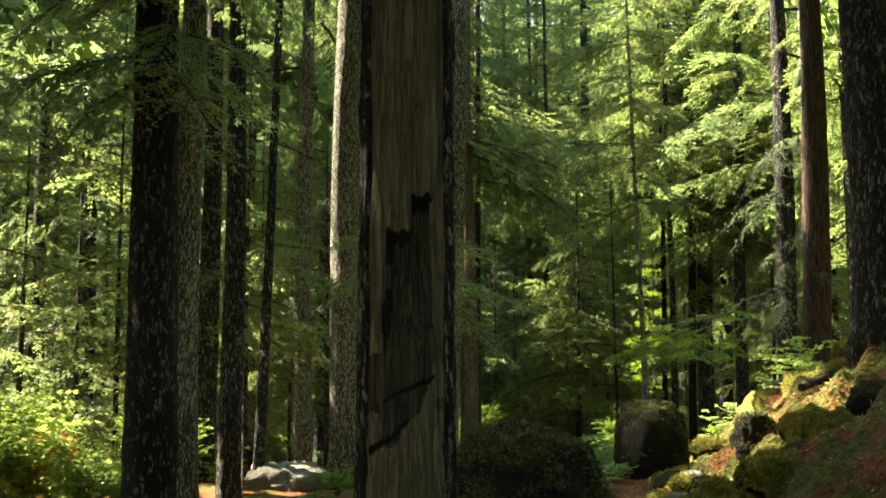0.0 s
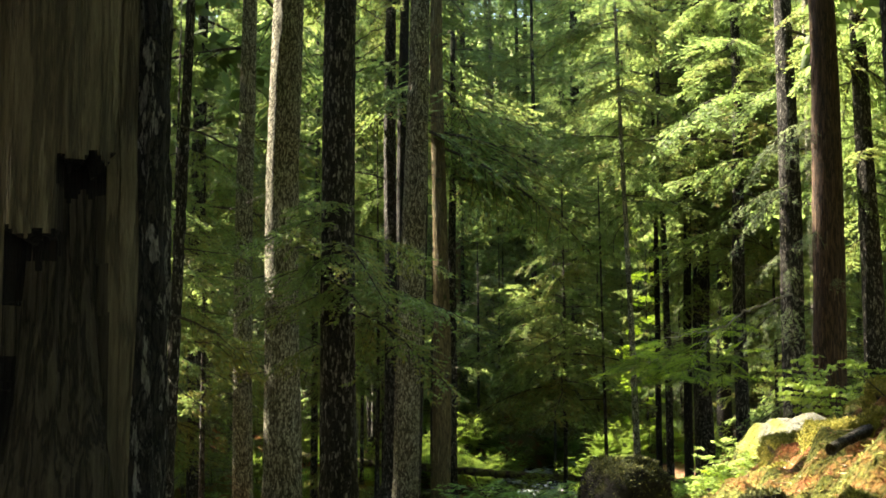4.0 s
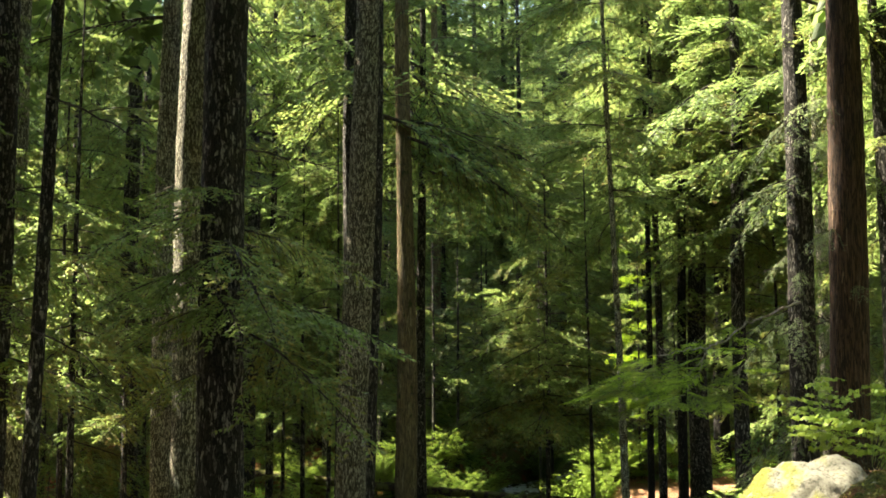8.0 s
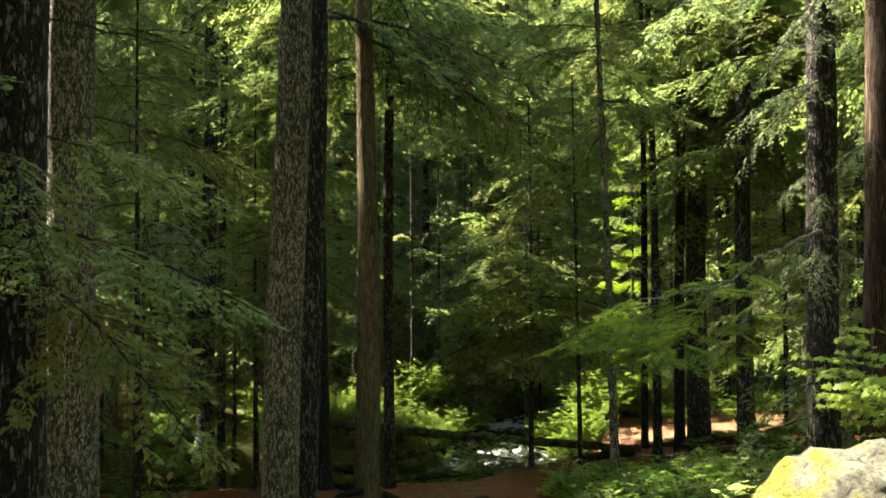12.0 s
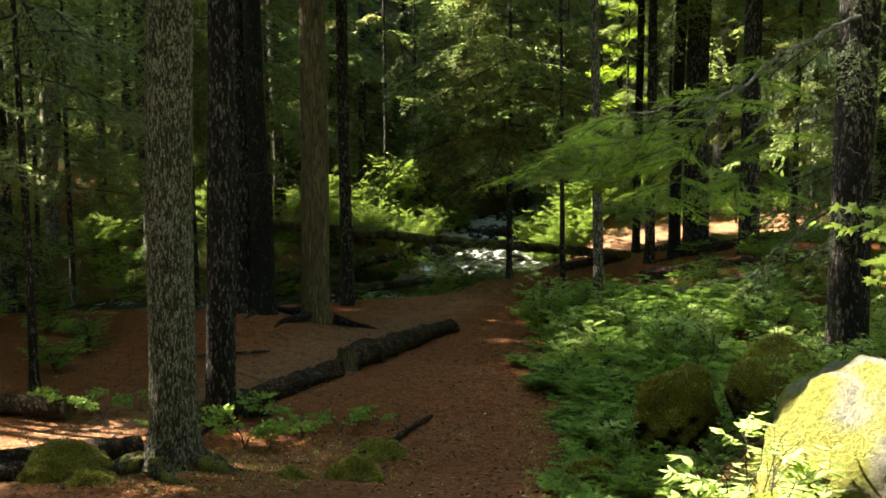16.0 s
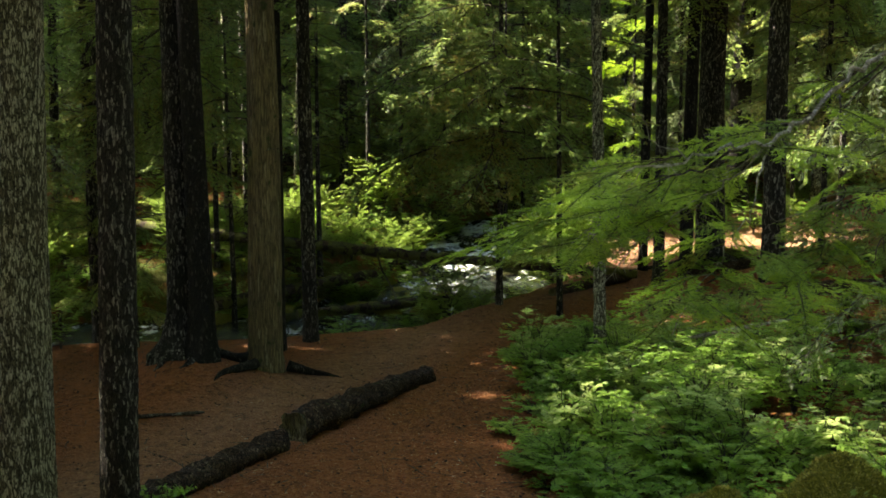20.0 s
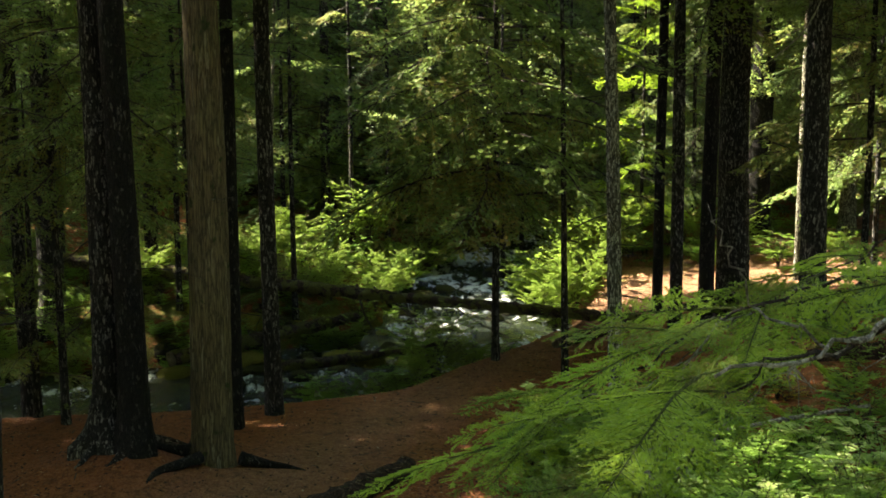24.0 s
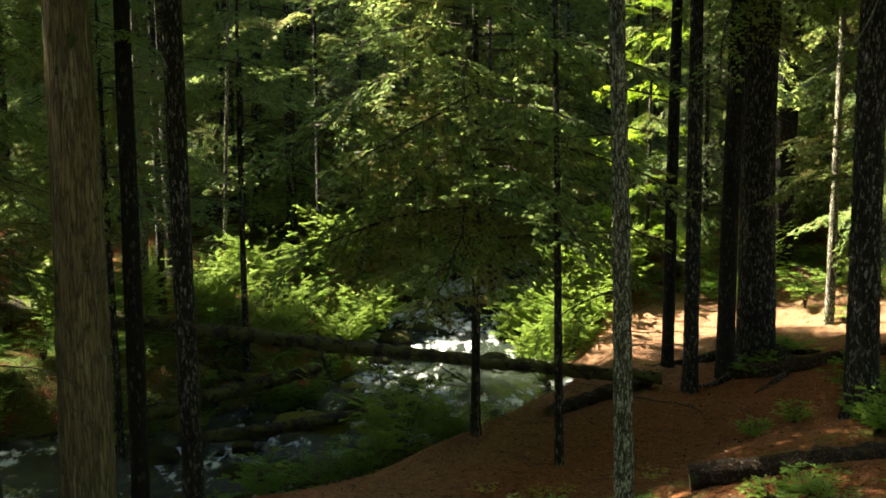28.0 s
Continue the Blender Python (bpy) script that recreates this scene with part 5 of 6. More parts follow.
log("fallen_branch", on(-1.0, 29.4, 0.04), on(0.2, 29.6, 0.04), 0.025, 0.015, "thin dead stick on the dirt path", TWIG, 16, 2)


debris = random.Random(5)
for k in range(22):
    x, y = debris.uniform(-2.2, 3.2), debris.uniform(39.6, 42.6)
    d, along = creek_at(np.array([x]), np.array([y]))
    w = debris.uniform(0.12, 0.34)
    rock("mossy_rock", x, y, max(gz(x, y), float(water_level(along)[0])) + w * 0.5, (w * debris.uniform(0.9, 1.5), w, w * 0.8), ROCK_MOSS if k % 3 else ROCK_DARK, "moss-covered stone on the creek's far bank" if k % 3 else "dark wet stone on the creek's far bank", 110 + k, 2.4, rough=0.25, sub=4, turn=debris.uniform(0, 180))["group"] = "creek stones"
for k, (a, b, r0, r1) in enumerate((((-1.9, 40.4, 0.12), (0.5, 41.2, 0.1), 0.07, 0.04), ((-0.4, 41.6, 0.15), (2.0, 41.0, 0.1), 0.08, 0.05), ((-3.2, 39.9, 0.1), (-1.2, 40.1, 0.1), 0.09, 0.06), ((0.6, 40.6, 0.08), (1.9, 42.2, 0.3), 0.05, 0.03))):
    log("fallen_log", on(a[0], a[1], a[2]), on(b[0], b[1], b[2]), r0, r1, "mossy rotting limb on the creek's far bank", MOSSY_LOG, 20 + k, 3)
for k, (a, b) in enumerate((((2.0, 41.35, -0.62), (3.3, 40.3, -1.55)), ((2.5, 41.1, -0.7), (2.9, 40.2, -1.6)), ((3.2, 40.9, -0.75), (4.5, 40.4, -1.45)), ((1.6, 41.5, -0.6), (2.1, 40.4, -1.6)))):
    log("fallen_branch", a, b, 0.022, 0.01, "bare dark limb of the fallen log dipping into the creek", TWIG, 30 + k, 4)


# ---- the snag ----
def snag():
    x, y, z0 = -0.17, 5.64, 0.55
    t = thing("snag", pose(x, y, z0), "weathered dead snag with a broken hollow and bare grooved wood", "tree")
    n, zz = 150, np.concatenate([np.linspace(-0.3, 3.2, 330), np.linspace(3.25, 7, 40)])
    th = np.linspace(0, 2 * np.pi, n, endpoint=False)
    # per vertex: 0 bare wood, 1 weathered heartwood, 2 near-black rot and shade
    v, wood_tone = np.zeros((len(zz), n, 3)), np.zeros((len(zz), n), int)
    for i, z in enumerate(zz):
        wz = z + z0
        for j, a in enumerate(th):
            c, s = math.cos(a), math.sin(a)
            r = 0.205 - 0.006 * z
            r += 0.010 * noise.noise((c * 5, s * 5, z * 0.6)) + 0.007 * noise.noise((c * 14, s * 14, z * 1.1)) + 0.004 * noise.noise((c * 42, s * 42, z * 2.2))
            r -= 0.012 * max(0, noise.noise((c * 24 + 7, s * 24, z * 0.9)) - 0.25)
            if s < 0:
                px = c * 0.2
                edge = 0.018 * noise.noise((px * 30, z * 3, 2))
                jag = 0.03 * noise.noise((px * 45, 5, 1))
                low = 1.93 + 0.25 * px + 0.05 * noise.noise((px * 12, 3, 3))
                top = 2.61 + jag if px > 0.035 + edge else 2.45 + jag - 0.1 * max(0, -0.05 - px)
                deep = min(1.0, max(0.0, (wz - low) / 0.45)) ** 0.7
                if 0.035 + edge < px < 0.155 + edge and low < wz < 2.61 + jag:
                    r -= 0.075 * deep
                    # near-black band stands in for shade under the broken lip
                    wood_tone[i, j] = 2 if top - wz < 0.055 + 0.06 * noise.noise((px * 30, 2, 2)) else 1
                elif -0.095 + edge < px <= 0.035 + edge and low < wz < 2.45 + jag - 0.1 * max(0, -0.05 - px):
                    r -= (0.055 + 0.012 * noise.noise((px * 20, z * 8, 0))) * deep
                    wood_tone[i, j] = 2 if top - wz < 0.045 + 0.05 * noise.noise((px * 30, 4, 2)) or px < -0.087 + edge else 1
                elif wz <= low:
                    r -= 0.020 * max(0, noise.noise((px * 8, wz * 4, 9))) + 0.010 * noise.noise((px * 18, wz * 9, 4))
                # cracks get the near-black too, their shade put into the colour
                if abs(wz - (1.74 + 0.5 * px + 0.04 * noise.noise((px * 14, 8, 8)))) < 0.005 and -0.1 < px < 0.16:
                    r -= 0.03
                    wood_tone[i, j] = 2
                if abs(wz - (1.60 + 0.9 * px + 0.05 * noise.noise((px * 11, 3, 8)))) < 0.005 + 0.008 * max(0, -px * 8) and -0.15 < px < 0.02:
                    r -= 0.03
                    wood_tone[i, j] = 2
                elif wz <= low and not wood_tone[i, j] and noise.noise((px * 9, wz * 3.2, 5)) + (wz - 1.62) * 1.6 > 0.12:
                    wood_tone[i, j] = 1
                if 0.150 < px < 0.162 and wz > 1.6:
                    r -= 0.045
            v[i, j] = (c * r, s * r, z)
    i, j = np.meshgrid(np.arange(len(zz) - 1), np.arange(n), indexing="ij")
    k = (j + 1) % n
    f = np.stack([i * n + j, i * n + k, (i + 1) * n + k, (i + 1) * n + j], -1).reshape(-1, 4)
    inner = wood_tone.reshape(-1)[f].max(1)
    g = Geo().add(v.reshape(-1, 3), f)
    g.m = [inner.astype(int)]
    part("wood", g.mesh("wood", [SNAG_WOOD, DARK_WOOD, SHADED_ROT_WOOD]), t)
    for a0, a1, r0, th0, lab in ((150, 212, 0.226, 0.035, "dark bark slab still clinging"), (-26, 24, 0.228, 0.035, "black bark slab standing off the wood")):
        zz2 = np.linspace(-0.3, 6.5, 170)
        aa = np.radians(np.linspace(a0, a1, 24))
        z2, a2 = np.meshgrid(zz2, aa, indexing="ij")
        rr = np.full(z2.shape, r0) - 0.006 * z2
        for p in range(z2.shape[0]):
            for q in range(z2.shape[1]):
                c, s = math.cos(a2[p, q]), math.sin(a2[p, q])
                rr[p, q] += 0.02 * noise.noise((c * 9, s * 9, z2[p, q] * 3)) + 0.01 * noise.noise((c * 30, s * 30, z2[p, q] * 9))
        jag = 0.10 * np.array([noise.noise((zz2[p] * 2.4, a0, 0)) for p in range(len(zz2))])
        a3 = a2 + jag[:, None] * np.linspace(1, -1, 24)[None, :] * 0.8
        outer = np.stack([rr * np.cos(a3), rr * np.sin(a3), z2], -1)
        inner = np.stack([(rr - th0) * np.cos(a3), (rr - th0) * np.sin(a3), z2], -1)
        loop = np.concatenate([outer, inner[:, ::-1]], 1)
        m = loop.shape[1]
        i, j = np.meshgrid(np.arange(len(zz2) - 1), np.arange(m), indexing="ij")
        k = (j + 1) % m
        f = np.stack([i * m + j, i * m + k, (i + 1) * m + k, (i + 1) * m + j], -1).reshape(-1, 4)
        part("bark_slab", Geo().add(loop.reshape(-1, 3), f).mesh("bark_slab", [BARK_FIR]), t, None, lab)


snag()


# ---- undergrowth ----
def shrub_mesh(seed, stems, height, spread, leaf, per, layered, mat, broad=0.55, drop=0.1, twigs=4):
    """Stems and leaves of a shrub; the leaves lie in loose tiers along arching twigs."""
    r = np.random.RandomState(seed)
    wood, leafage = Geo(), Geo()
    B, D, LN = [], [], []
    for k in range(stems):
        az, out = r.uniform(0, 6.28), spread * r.uniform(0.3, 1.0)
        h = height * r.uniform(0.55, 1.0)
        s = np.linspace(0, 1, 7)
        line = np.stack([math.cos(az) * out * s ** 1.4, math.sin(az) * out * s ** 1.4, h * (s ** 0.8) - drop * h * s ** 3], -1)
        line[1:] += r.randn(6, 3) * 0.02
        add_tube(wood, line, np.linspace(0.008, 0.002, 7), 4)
        for q in range(twigs):
            s0 = r.uniform(0.3, 1.0)
            base = np.array([np.interp(s0, s, line[:, c]) for c in range(3)])
            a2 = az + r.uniform(-1.7, 1.7)
            ln = spread * r.uniform(0.2, 0.5)
            way = np.array([math.cos(a2), math.sin(a2), r.uniform(-0.1, 0.25) if layered else r.uniform(-0.2, 0.7)])
            add_tube(wood, np.array([base, base + way * ln * 0.5, base + way * ln + [0, 0, -0.05 * ln]]), [0.003, 0.002, 0.001], 3)
            u = np.linspace(0.15, 1, per)
            pts = base + np.outer(u * ln, way)
            for sg in (-1, 1):
                ta = a2 + sg * r.uniform(0.6, 1.2, per)
                d = np.stack([np.cos(ta), np.sin(ta), r.uniform(-0.45, 0.2, per)], -1)
                B.append(pts), D.append(d), LN.append(leaf * r.uniform(0.6, 1.2, per))
    B, D, LN = np.concatenate(B), np.concatenate(D), np.concatenate(LN)
    side = np.cross(D, np.array([0, 0, 1.0]) + r.uniform(-0.35, 0.35, D.shape))
    v, f = leaves(B, D, side, LN, LN * broad, 0.12)
    leafage.add(v, f)
    return wood.mesh("stems", [TWIG]), leafage.mesh("leaves", [mat], False)


def palmate_mesh(seed, stems, height, spread, leaf, mat):
    """A vine maple: slender arching stems with tiers of lobed leaves held flat."""
    r = np.random.RandomState(seed)
    wood, leafage = Geo(), Geo()
    lobes = np.radians([0, 28, 52, 80, 104, 140, 180, 220, 256, 280, 308, 332])
    rad = np.array([1.0, 0.5, 0.92, 0.46, 0.78, 0.45, 0.2, 0.45, 0.78, 0.46, 0.92, 0.5])
    shape = np.stack([np.cos(lobes) * rad, np.sin(lobes) * rad, -0.12 * rad], -1)
    fan = np.stack([np.zeros(12, int), 1 + np.arange(12), 1 + (np.arange(12) + 1) % 12], -1)
    for k in range(stems):
        az, out, h = r.uniform(0, 6.28), spread * r.uniform(0.4, 1), height * r.uniform(0.6, 1)
        s = np.linspace(0, 1, 7)
        line = np.stack([math.cos(az) * out * s ** 1.5, math.sin(az) * out * s ** 1.5, h * s ** 0.75], -1)
        add_tube(wood, line, np.linspace(0.006, 0.0015, 7), 5)
        for q in range(5):
            s0 = r.uniform(0.4, 1)
            base = np.array([np.interp(s0, s, line[:, c]) for c in range(3)])
            a2 = az + r.uniform(-1.5, 1.5)
            ln = spread * r.uniform(0.3, 0.6)
            way = np.array([math.cos(a2), math.sin(a2), r.uniform(-0.05, 0.15)])
            add_tube(wood, np.array([base, base + way * ln]), [0.003, 0.001], 3)
            for u in np.linspace(0.2, 1, 5):
                for sg in (-1, 1):
                    p = base + way * ln * u
                    ta = a2 + sg * r.uniform(0.3, 1.3)
                    size = leaf * r.uniform(0.6, 1.15)
                    m = Matrix.Translation(Vector(p) + Vector((math.cos(ta), math.sin(ta), 0)) * size) @ Matrix.Rotation(ta, 4, "Z") @ Euler((r.uniform(-0.9, 0.9), r.uniform(-0.3, 1.0), 0)).to_matrix().to_4x4()
                    pts = np.concatenate([[[0, 0, 0.02]], shape]) * size
                    mm = np.array(m)
                    leafage.add(pts @ mm[:3, :3].T + mm[:3, 3], fan)
    return wood.mesh("stems", [TWIG]), leafage.mesh("leaves", [mat], False)


def fern_mesh(seed, fronds=11, ln=0.75):
    r = np.random.RandomState(seed)
    g = Geo()
    for k in range(fronds):
        az = k * 6.283 / fronds + r.uniform(-0.2, 0.2)
        s = np.linspace(0, 1, 8)
        up = r.uniform(0.5, 0.85)
        line = np.stack([np.cos(az) * s * ln * 0.8, np.sin(az) * s * ln * 0.8, ln * (up * s - 0.75 * s ** 2)], -1)
        add_tube(g, line, np.linspace(0.005, 0.001, 8), 3, 1)
        u = np.linspace(0.12, 0.98, 20)
        pts = np.stack([np.interp(u, s, line[:, c]) for c in range(3)], -1)
        for sg in (-1, 1):
            ta = az + sg * 1.25
            d = np.stack([np.full(20, math.cos(ta)), np.full(20, math.sin(ta)), r.uniform(-0.35, -0.05, 20)], -1)
            sd = np.cross(d, [[0, 0, 1.0]])
            v, f = leaves(pts, d, sd, 0.13 * ln * np.sin(np.pi * (0.12 + 0.85 * u)) + 0.01, 0.022)
            g.add(v, f, 0)
    return g.mesh("fronds", [FERN, TWIG], False)


def plant(name, meshes, label, category, group=""):
    t = thing(name, Matrix(), label, category, group)
    for nm, me in zip(("woody_frame", "foliage"), meshes):
        part(nm, me, t)
    return t


KINDS = {
    "salal": plant("salal", shrub_mesh(401, 22, 0.62, 0.55, 0.056, 8, True, SALAL, 0.66, 0.1, 6), "low leafy green shrub in loose tiers", "shrub", "undergrowth shrubs"),
    "low": plant("ground_shrub", shrub_mesh(402, 20, 0.36, 0.48, 0.048, 8, True, SALAL, 0.62, 0.1, 5), "low leafy green ground shrub", "shrub", "undergrowth shrubs"),
    "huckle": plant("huckleberry", shrub_mesh(403, 18, 1.0, 0.6, 0.042, 11, True, SALAL, 0.58, 0.1, 6), "small-leaved upright green shrub", "shrub", "undergrowth shrubs"),
    "tall": plant("shrub", shrub_mesh(404, 26, 1.7, 1.0, 0.078, 10, False, MAPLE, 0.6, 0.1, 9), "tall light-green leafy shrub by the creek", "shrub", "undergrowth shrubs"),
    "maple": plant("vine_maple", palmate_mesh(405, 20, 1.25, 0.85, 0.058, MAPLE), "vine maple with flat tiers of lobed leaves", "shrub", "vine maples"),
    "little_maple": plant("vine_maple", palmate_mesh(406, 6, 0.5, 0.5, 0.045, SALAL), "small vine maple seedling with lobed leaves", "shrub", "vine maples"),
    "yellow": plant("shrub", shrub_mesh(407, 12, 0.5, 0.5, 0.04, 7, True, YELLOW), "low shrub with yellowing leaves", "shrub", "undergrowth shrubs"),
    "rhodo": plant("rhododendron", shrub_mesh(408, 14, 1.0, 0.45, 0.11, 6, False, RHODO, 0.34), "rhododendron with long narrow leaves", "shrub", "undergrowth shrubs"),
}
KINDS["orange"] = plant("vine_maple", palmate_mesh(411, 5, 1.0, 0.4, 0.07, ORANGE), "vine maple turning orange-red", "shrub", "vine maples")
fern = thing("fern", Matrix(), "arching green fern in a rosette", "fern", "ferns")
part("fronds", fern_mesh(409), fern)
KINDS["fern"] = fern
placed = set()


def put(kind, x, y, size=1.0, turn=None, sink=0.03, z=None):
    ob = KINDS[kind]
    m = Matrix.Translation((x, y, (gz(x, y) if z is None else z) - sink)) @ Matrix.Rotation(R.uniform(0, 6.28) if turn is None else turn, 4, "Z") @ Matrix.Scale(size, 4)
    if kind in placed:
        return copy_thing(ob, m)
    placed.add(kind)
    ob.matrix_basis = m
    return ob


# shrubs on the bank to the right of the trail
for k in range(280):
    y = R.uniform(22.5, 33.2)
    e = float(trail_edge(y))
    x = e + 0.25 + abs(R.gauss(0, 2.3))
    if x > 10.5 or (y > 31 and x > 5.8) or (4.5 < x < 6.2 and y < 23.5):
        continue
    put(R.choice(("salal", "salal", "low", "huckle", "salal", "low", "rhodo", "little_maple")), x, y, R.uniform(0.7, 1.2) * (0.85 if y < 26 else 1))
for k in range(34):
    x, y = R.uniform(3.3, 7), R.uniform(19.5, 23)
    if not (4.0 < x < 6.4 and y > 20.8):
        put(R.choice(("low", "little_maple", "salal")), x, y, R.uniform(0.5, 0.8))
for x, y, s in ((-1.75, 26.4, 1.0), (0.55, 24.8, 1.2), (1.1, 25.3, 0.8), (1.5, 25.6, 0.8), (0.75, 25.0, 0.7), (0.65, 25.9, 0.9), (1.9, 25.9, 0.6), (-1.35, 26.2, 0.9), (-1.0, 26.5, 0.7), (-0.6, 25.6, 0.6)):
    put("little_maple", x, y, s)
put("maple", 6.0, 19.3, 1.1, 0.5)
put("orange", -4.95, 15.6, 1.3)
put("orange", -5.3, 15.2, 0.35)
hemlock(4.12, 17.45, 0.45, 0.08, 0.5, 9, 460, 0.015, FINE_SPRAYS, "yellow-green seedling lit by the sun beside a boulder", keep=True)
put("maple", 5.75, 21.5, 0.55, None, 0.25)
for k in range(34):
    put(R.choice(("low", "low", "salal", "little_maple")), R.uniform(3.7, 6.3), R.uniform(21.3, 22.9), R.uniform(0.4, 0.7))
for k in range(40):
    y = R.uniform(22.8, 30)
    put("low", float(trail_edge(y)) + R.uniform(-0.1, 0.8), y, R.uniform(0.45, 0.8))
put("rhodo", 4.0, 17.35, 0.95)
put("rhodo", 3.74, 17.4, 0.8)
for k in range(14):
    put(R.choice(("yellow", "yellow", "low")), R.uniform(4.0, 6.2), R.uniform(32.5, 35.6), R.uniform(0.5, 0.8))
for k in range(12):
    put(R.choice(("low", "low", "salal")), R.uniform(7.5, 11), R.uniform(34.5, 37.5), R.uniform(0.5, 0.9))
for k in range(46):
    x, y = R.uniform(6.2, 11), R.uniform(31.3, 33.4)
    put(R.choice(("low", "salal", "yellow", "low", "huckle")), x, y, R.uniform(0.5, 0.85))
for k in range(30):
    x, y = R.uniform(8.6, 12.5), R.uniform(35.0, 38.5)
    put(R.choice(("low", "low", "salal", "huckle")), x, y, R.uniform(0.6, 1.0))
put("low", 8.7, 40.3, 0.9)
put("low", 8.4, 40.0, 0.8)
# along the creek and beyond
for x, y, s in ((5.6, 46.2, 0.8), (6.1, 45.2, 0.9), (0.9, 43.4, 0.7), (2.0, 44.3, 1.0), (-0.1, 43.6, 0.9), (6.3, 44.0, 1.0), (5.9, 44.9, 1.1), (6.9, 44.8, 1.0), (7.0, 45.4, 1.2), (5.4, 43.7, 0.8), (6.5, 45.3, 1.2), (6.0, 43.9, 0.9), (5.2, 45.2, 1.0), (7.4, 45.6, 1.0), (1.9, 43.3, 0.8), (0.6, 42.6, 0.7), (-0.5, 43.0, 1.0), (0.3, 45.0, 1.2), (2.3, 45.4, 1.0), (-0.8, 44.6, 0.9), (1.6, 46.6, 1.3), (-2.0, 43.9, 0.9), (3.0, 47.8, 1.2), (6.1, 43.3, 0.75), (5.6, 44.4, 0.8), (-2.6, 42.6, 0.8), (-1.4, 42.2, 0.7), (5.7, 42.8, 0.55), (-3.6, 45.4, 1.2), (0.6, 49, 1.3)):
    put("tall", x, y, s)
for k in range(80):
    x, y = R.uniform(-9, 3.5), R.uniform(38, 50)
    if creek_at(np.array([x]), np.array([y]))[0][0] > 1.5:
        put(R.choice(("huckle", "salal", "fern", "low", "tall")), x, y, R.uniform(0.7, 1.3))
for k in range(12):
    s = R.uniform(0, 1)
    put(R.choice(("huckle", "low", "fern")), 0.8 + 2.4 * s + R.uniform(-0.3, 0.3), 37.0 + 2.6 * s + R.uniform(-0.3, 0.3), R.uniform(0.5, 0.8), None, 0.0)
for k in range(26):
    x, y = R.uniform(-5.0, -0.9), R.uniform(12.6, 17.4)
    if math.hypot(x + 2.2, y - 18) > 1.3 and math.hypot(x + 2.58, y - 10.9) > 0.8:
        put(R.choice(("low", "little_maple", "fern", "salal")), x, y, R.uniform(0.5, 0.8))
for k in range(26):
    x, y = R.uniform(-7, 0.2), R.uniform(39.3, 42.5)
    if creek_at(np.array([x]), np.array([y]))[0][0] > 1.7:
        put(R.choice(("huckle", "fern", "tall", "salal")), x, y, R.uniform(0.6, 1.0))
for x, y, s in ((-5.5, 35.4, 0.8), (-4.2, 35.3, 0.9), (-2.6, 35.7, 0.7), (-1.7, 35.9, 0.6), (2.6, 38.0, 0.8), (2.0, 37.4, 0.7), (1.5, 36.9, 0.6), (2.9, 38.6, 0.7), (0.6, 36.3, 0.5)):
    put("huckle", x, y, s)
run = np.concatenate([[0], np.cumsum(np.hypot(*np.diff(CREEK, axis=0).T))])
for k in range(70):
    s = R.uniform(33, 62)
    cx, cy = float(np.interp(s, run, CREEK[:, 0])), float(np.interp(s, run, CREEK[:, 1]))
    dx, dy = float(np.interp(s + 0.5, run, CREEK[:, 0])) - cx, float(np.interp(s + 0.5, run, CREEK[:, 1])) - cy
    o = R.uniform(1.5, 3.2) * (1 if s < 43 or k % 3 else -1)
    ln = math.hypot(dx, dy)
    x, y = cx - dy / ln * o, cy + dx / ln * o
    if not (x > 6 and y < 43):
        put(R.choice(("huckle", "fern", "tall", "salal", "huckle")), x, y, R.uniform(0.6, 1.1))
for k in range(60):
    x, y = R.uniform(-7, 3.4), R.uniform(40.6, 47)
    if creek_at(np.array([x]), np.array([y]))[0][0] > 2.0:
        put(R.choice(("huckle", "fern", "salal", "huckle", "fern", "low")), x, y, R.uniform(0.7, 1.2))
for x, y, s in ((1.25, 10.8, 0.6), (1.5, 11.3, 0.6), (1.2, 11.5, 0.7), (1.35, 12.4, 0.8), (1.5, 13.2, 0.9), (1.1, 13.6, 0.8), (1.7, 14.2, 0.9), (0.9, 12.6, 0.6), (1.4, 14.9, 1.0), (2.1, 15.4, 1.0), (1.0, 15.0, 1.0)):
    put("salal" if s > 0.8 else "low", x, y, s)
# leaning over the water from the near bank
for k in range(20):
    u = R.uniform(0, 1)
    x, y = 0.9 + 3.4 * u + R.uniform(-0.25, 0.25), 36.3 + 2.2 * u + R.uniform(-0.1, 0.9)
    d, along = creek_at(np.array([x]), np.array([y]))
    put(R.choice(("huckle", "tall", "fern", "huckle", "salal")), x, y, R.uniform(0.55, 0.95), None, 0.02, max(gz(x, y), float(water_level(along)[0])))
# sunlit thicket to the left of the start
for k in range(70):
    x, y = R.uniform(-8.5, -3.9), R.uniform(13.2, 20)
    put(R.choice(("salal", "huckle", "maple", "tall", "fern")), x, y, R.uniform(0.45, 1.3) * (0.7 if x > -5 else 1.0))
for k in range(36):
    x, y = R.uniform(-11, -3.4), R.uniform(20, 27)
    put(R.choice(("salal", "huckle", "maple", "low", "tall", "fern")), x, y, R.uniform(0.6, 1.1) * (0.7 if x > -5 else 1.0))
for k in range(26):
    put(R.choice(("huckle", "salal", "fern", "low")), R.uniform(-11, -2.5), R.uniform(27, 34), R.uniform(0.7, 1.2))
for k in range(40):
    x, y = R.uniform(9, 16), R.uniform(24, 48)
    put(R.choice(("huckle", "salal", "fern", "low")), x, y, R.uniform(0.7, 1.2))
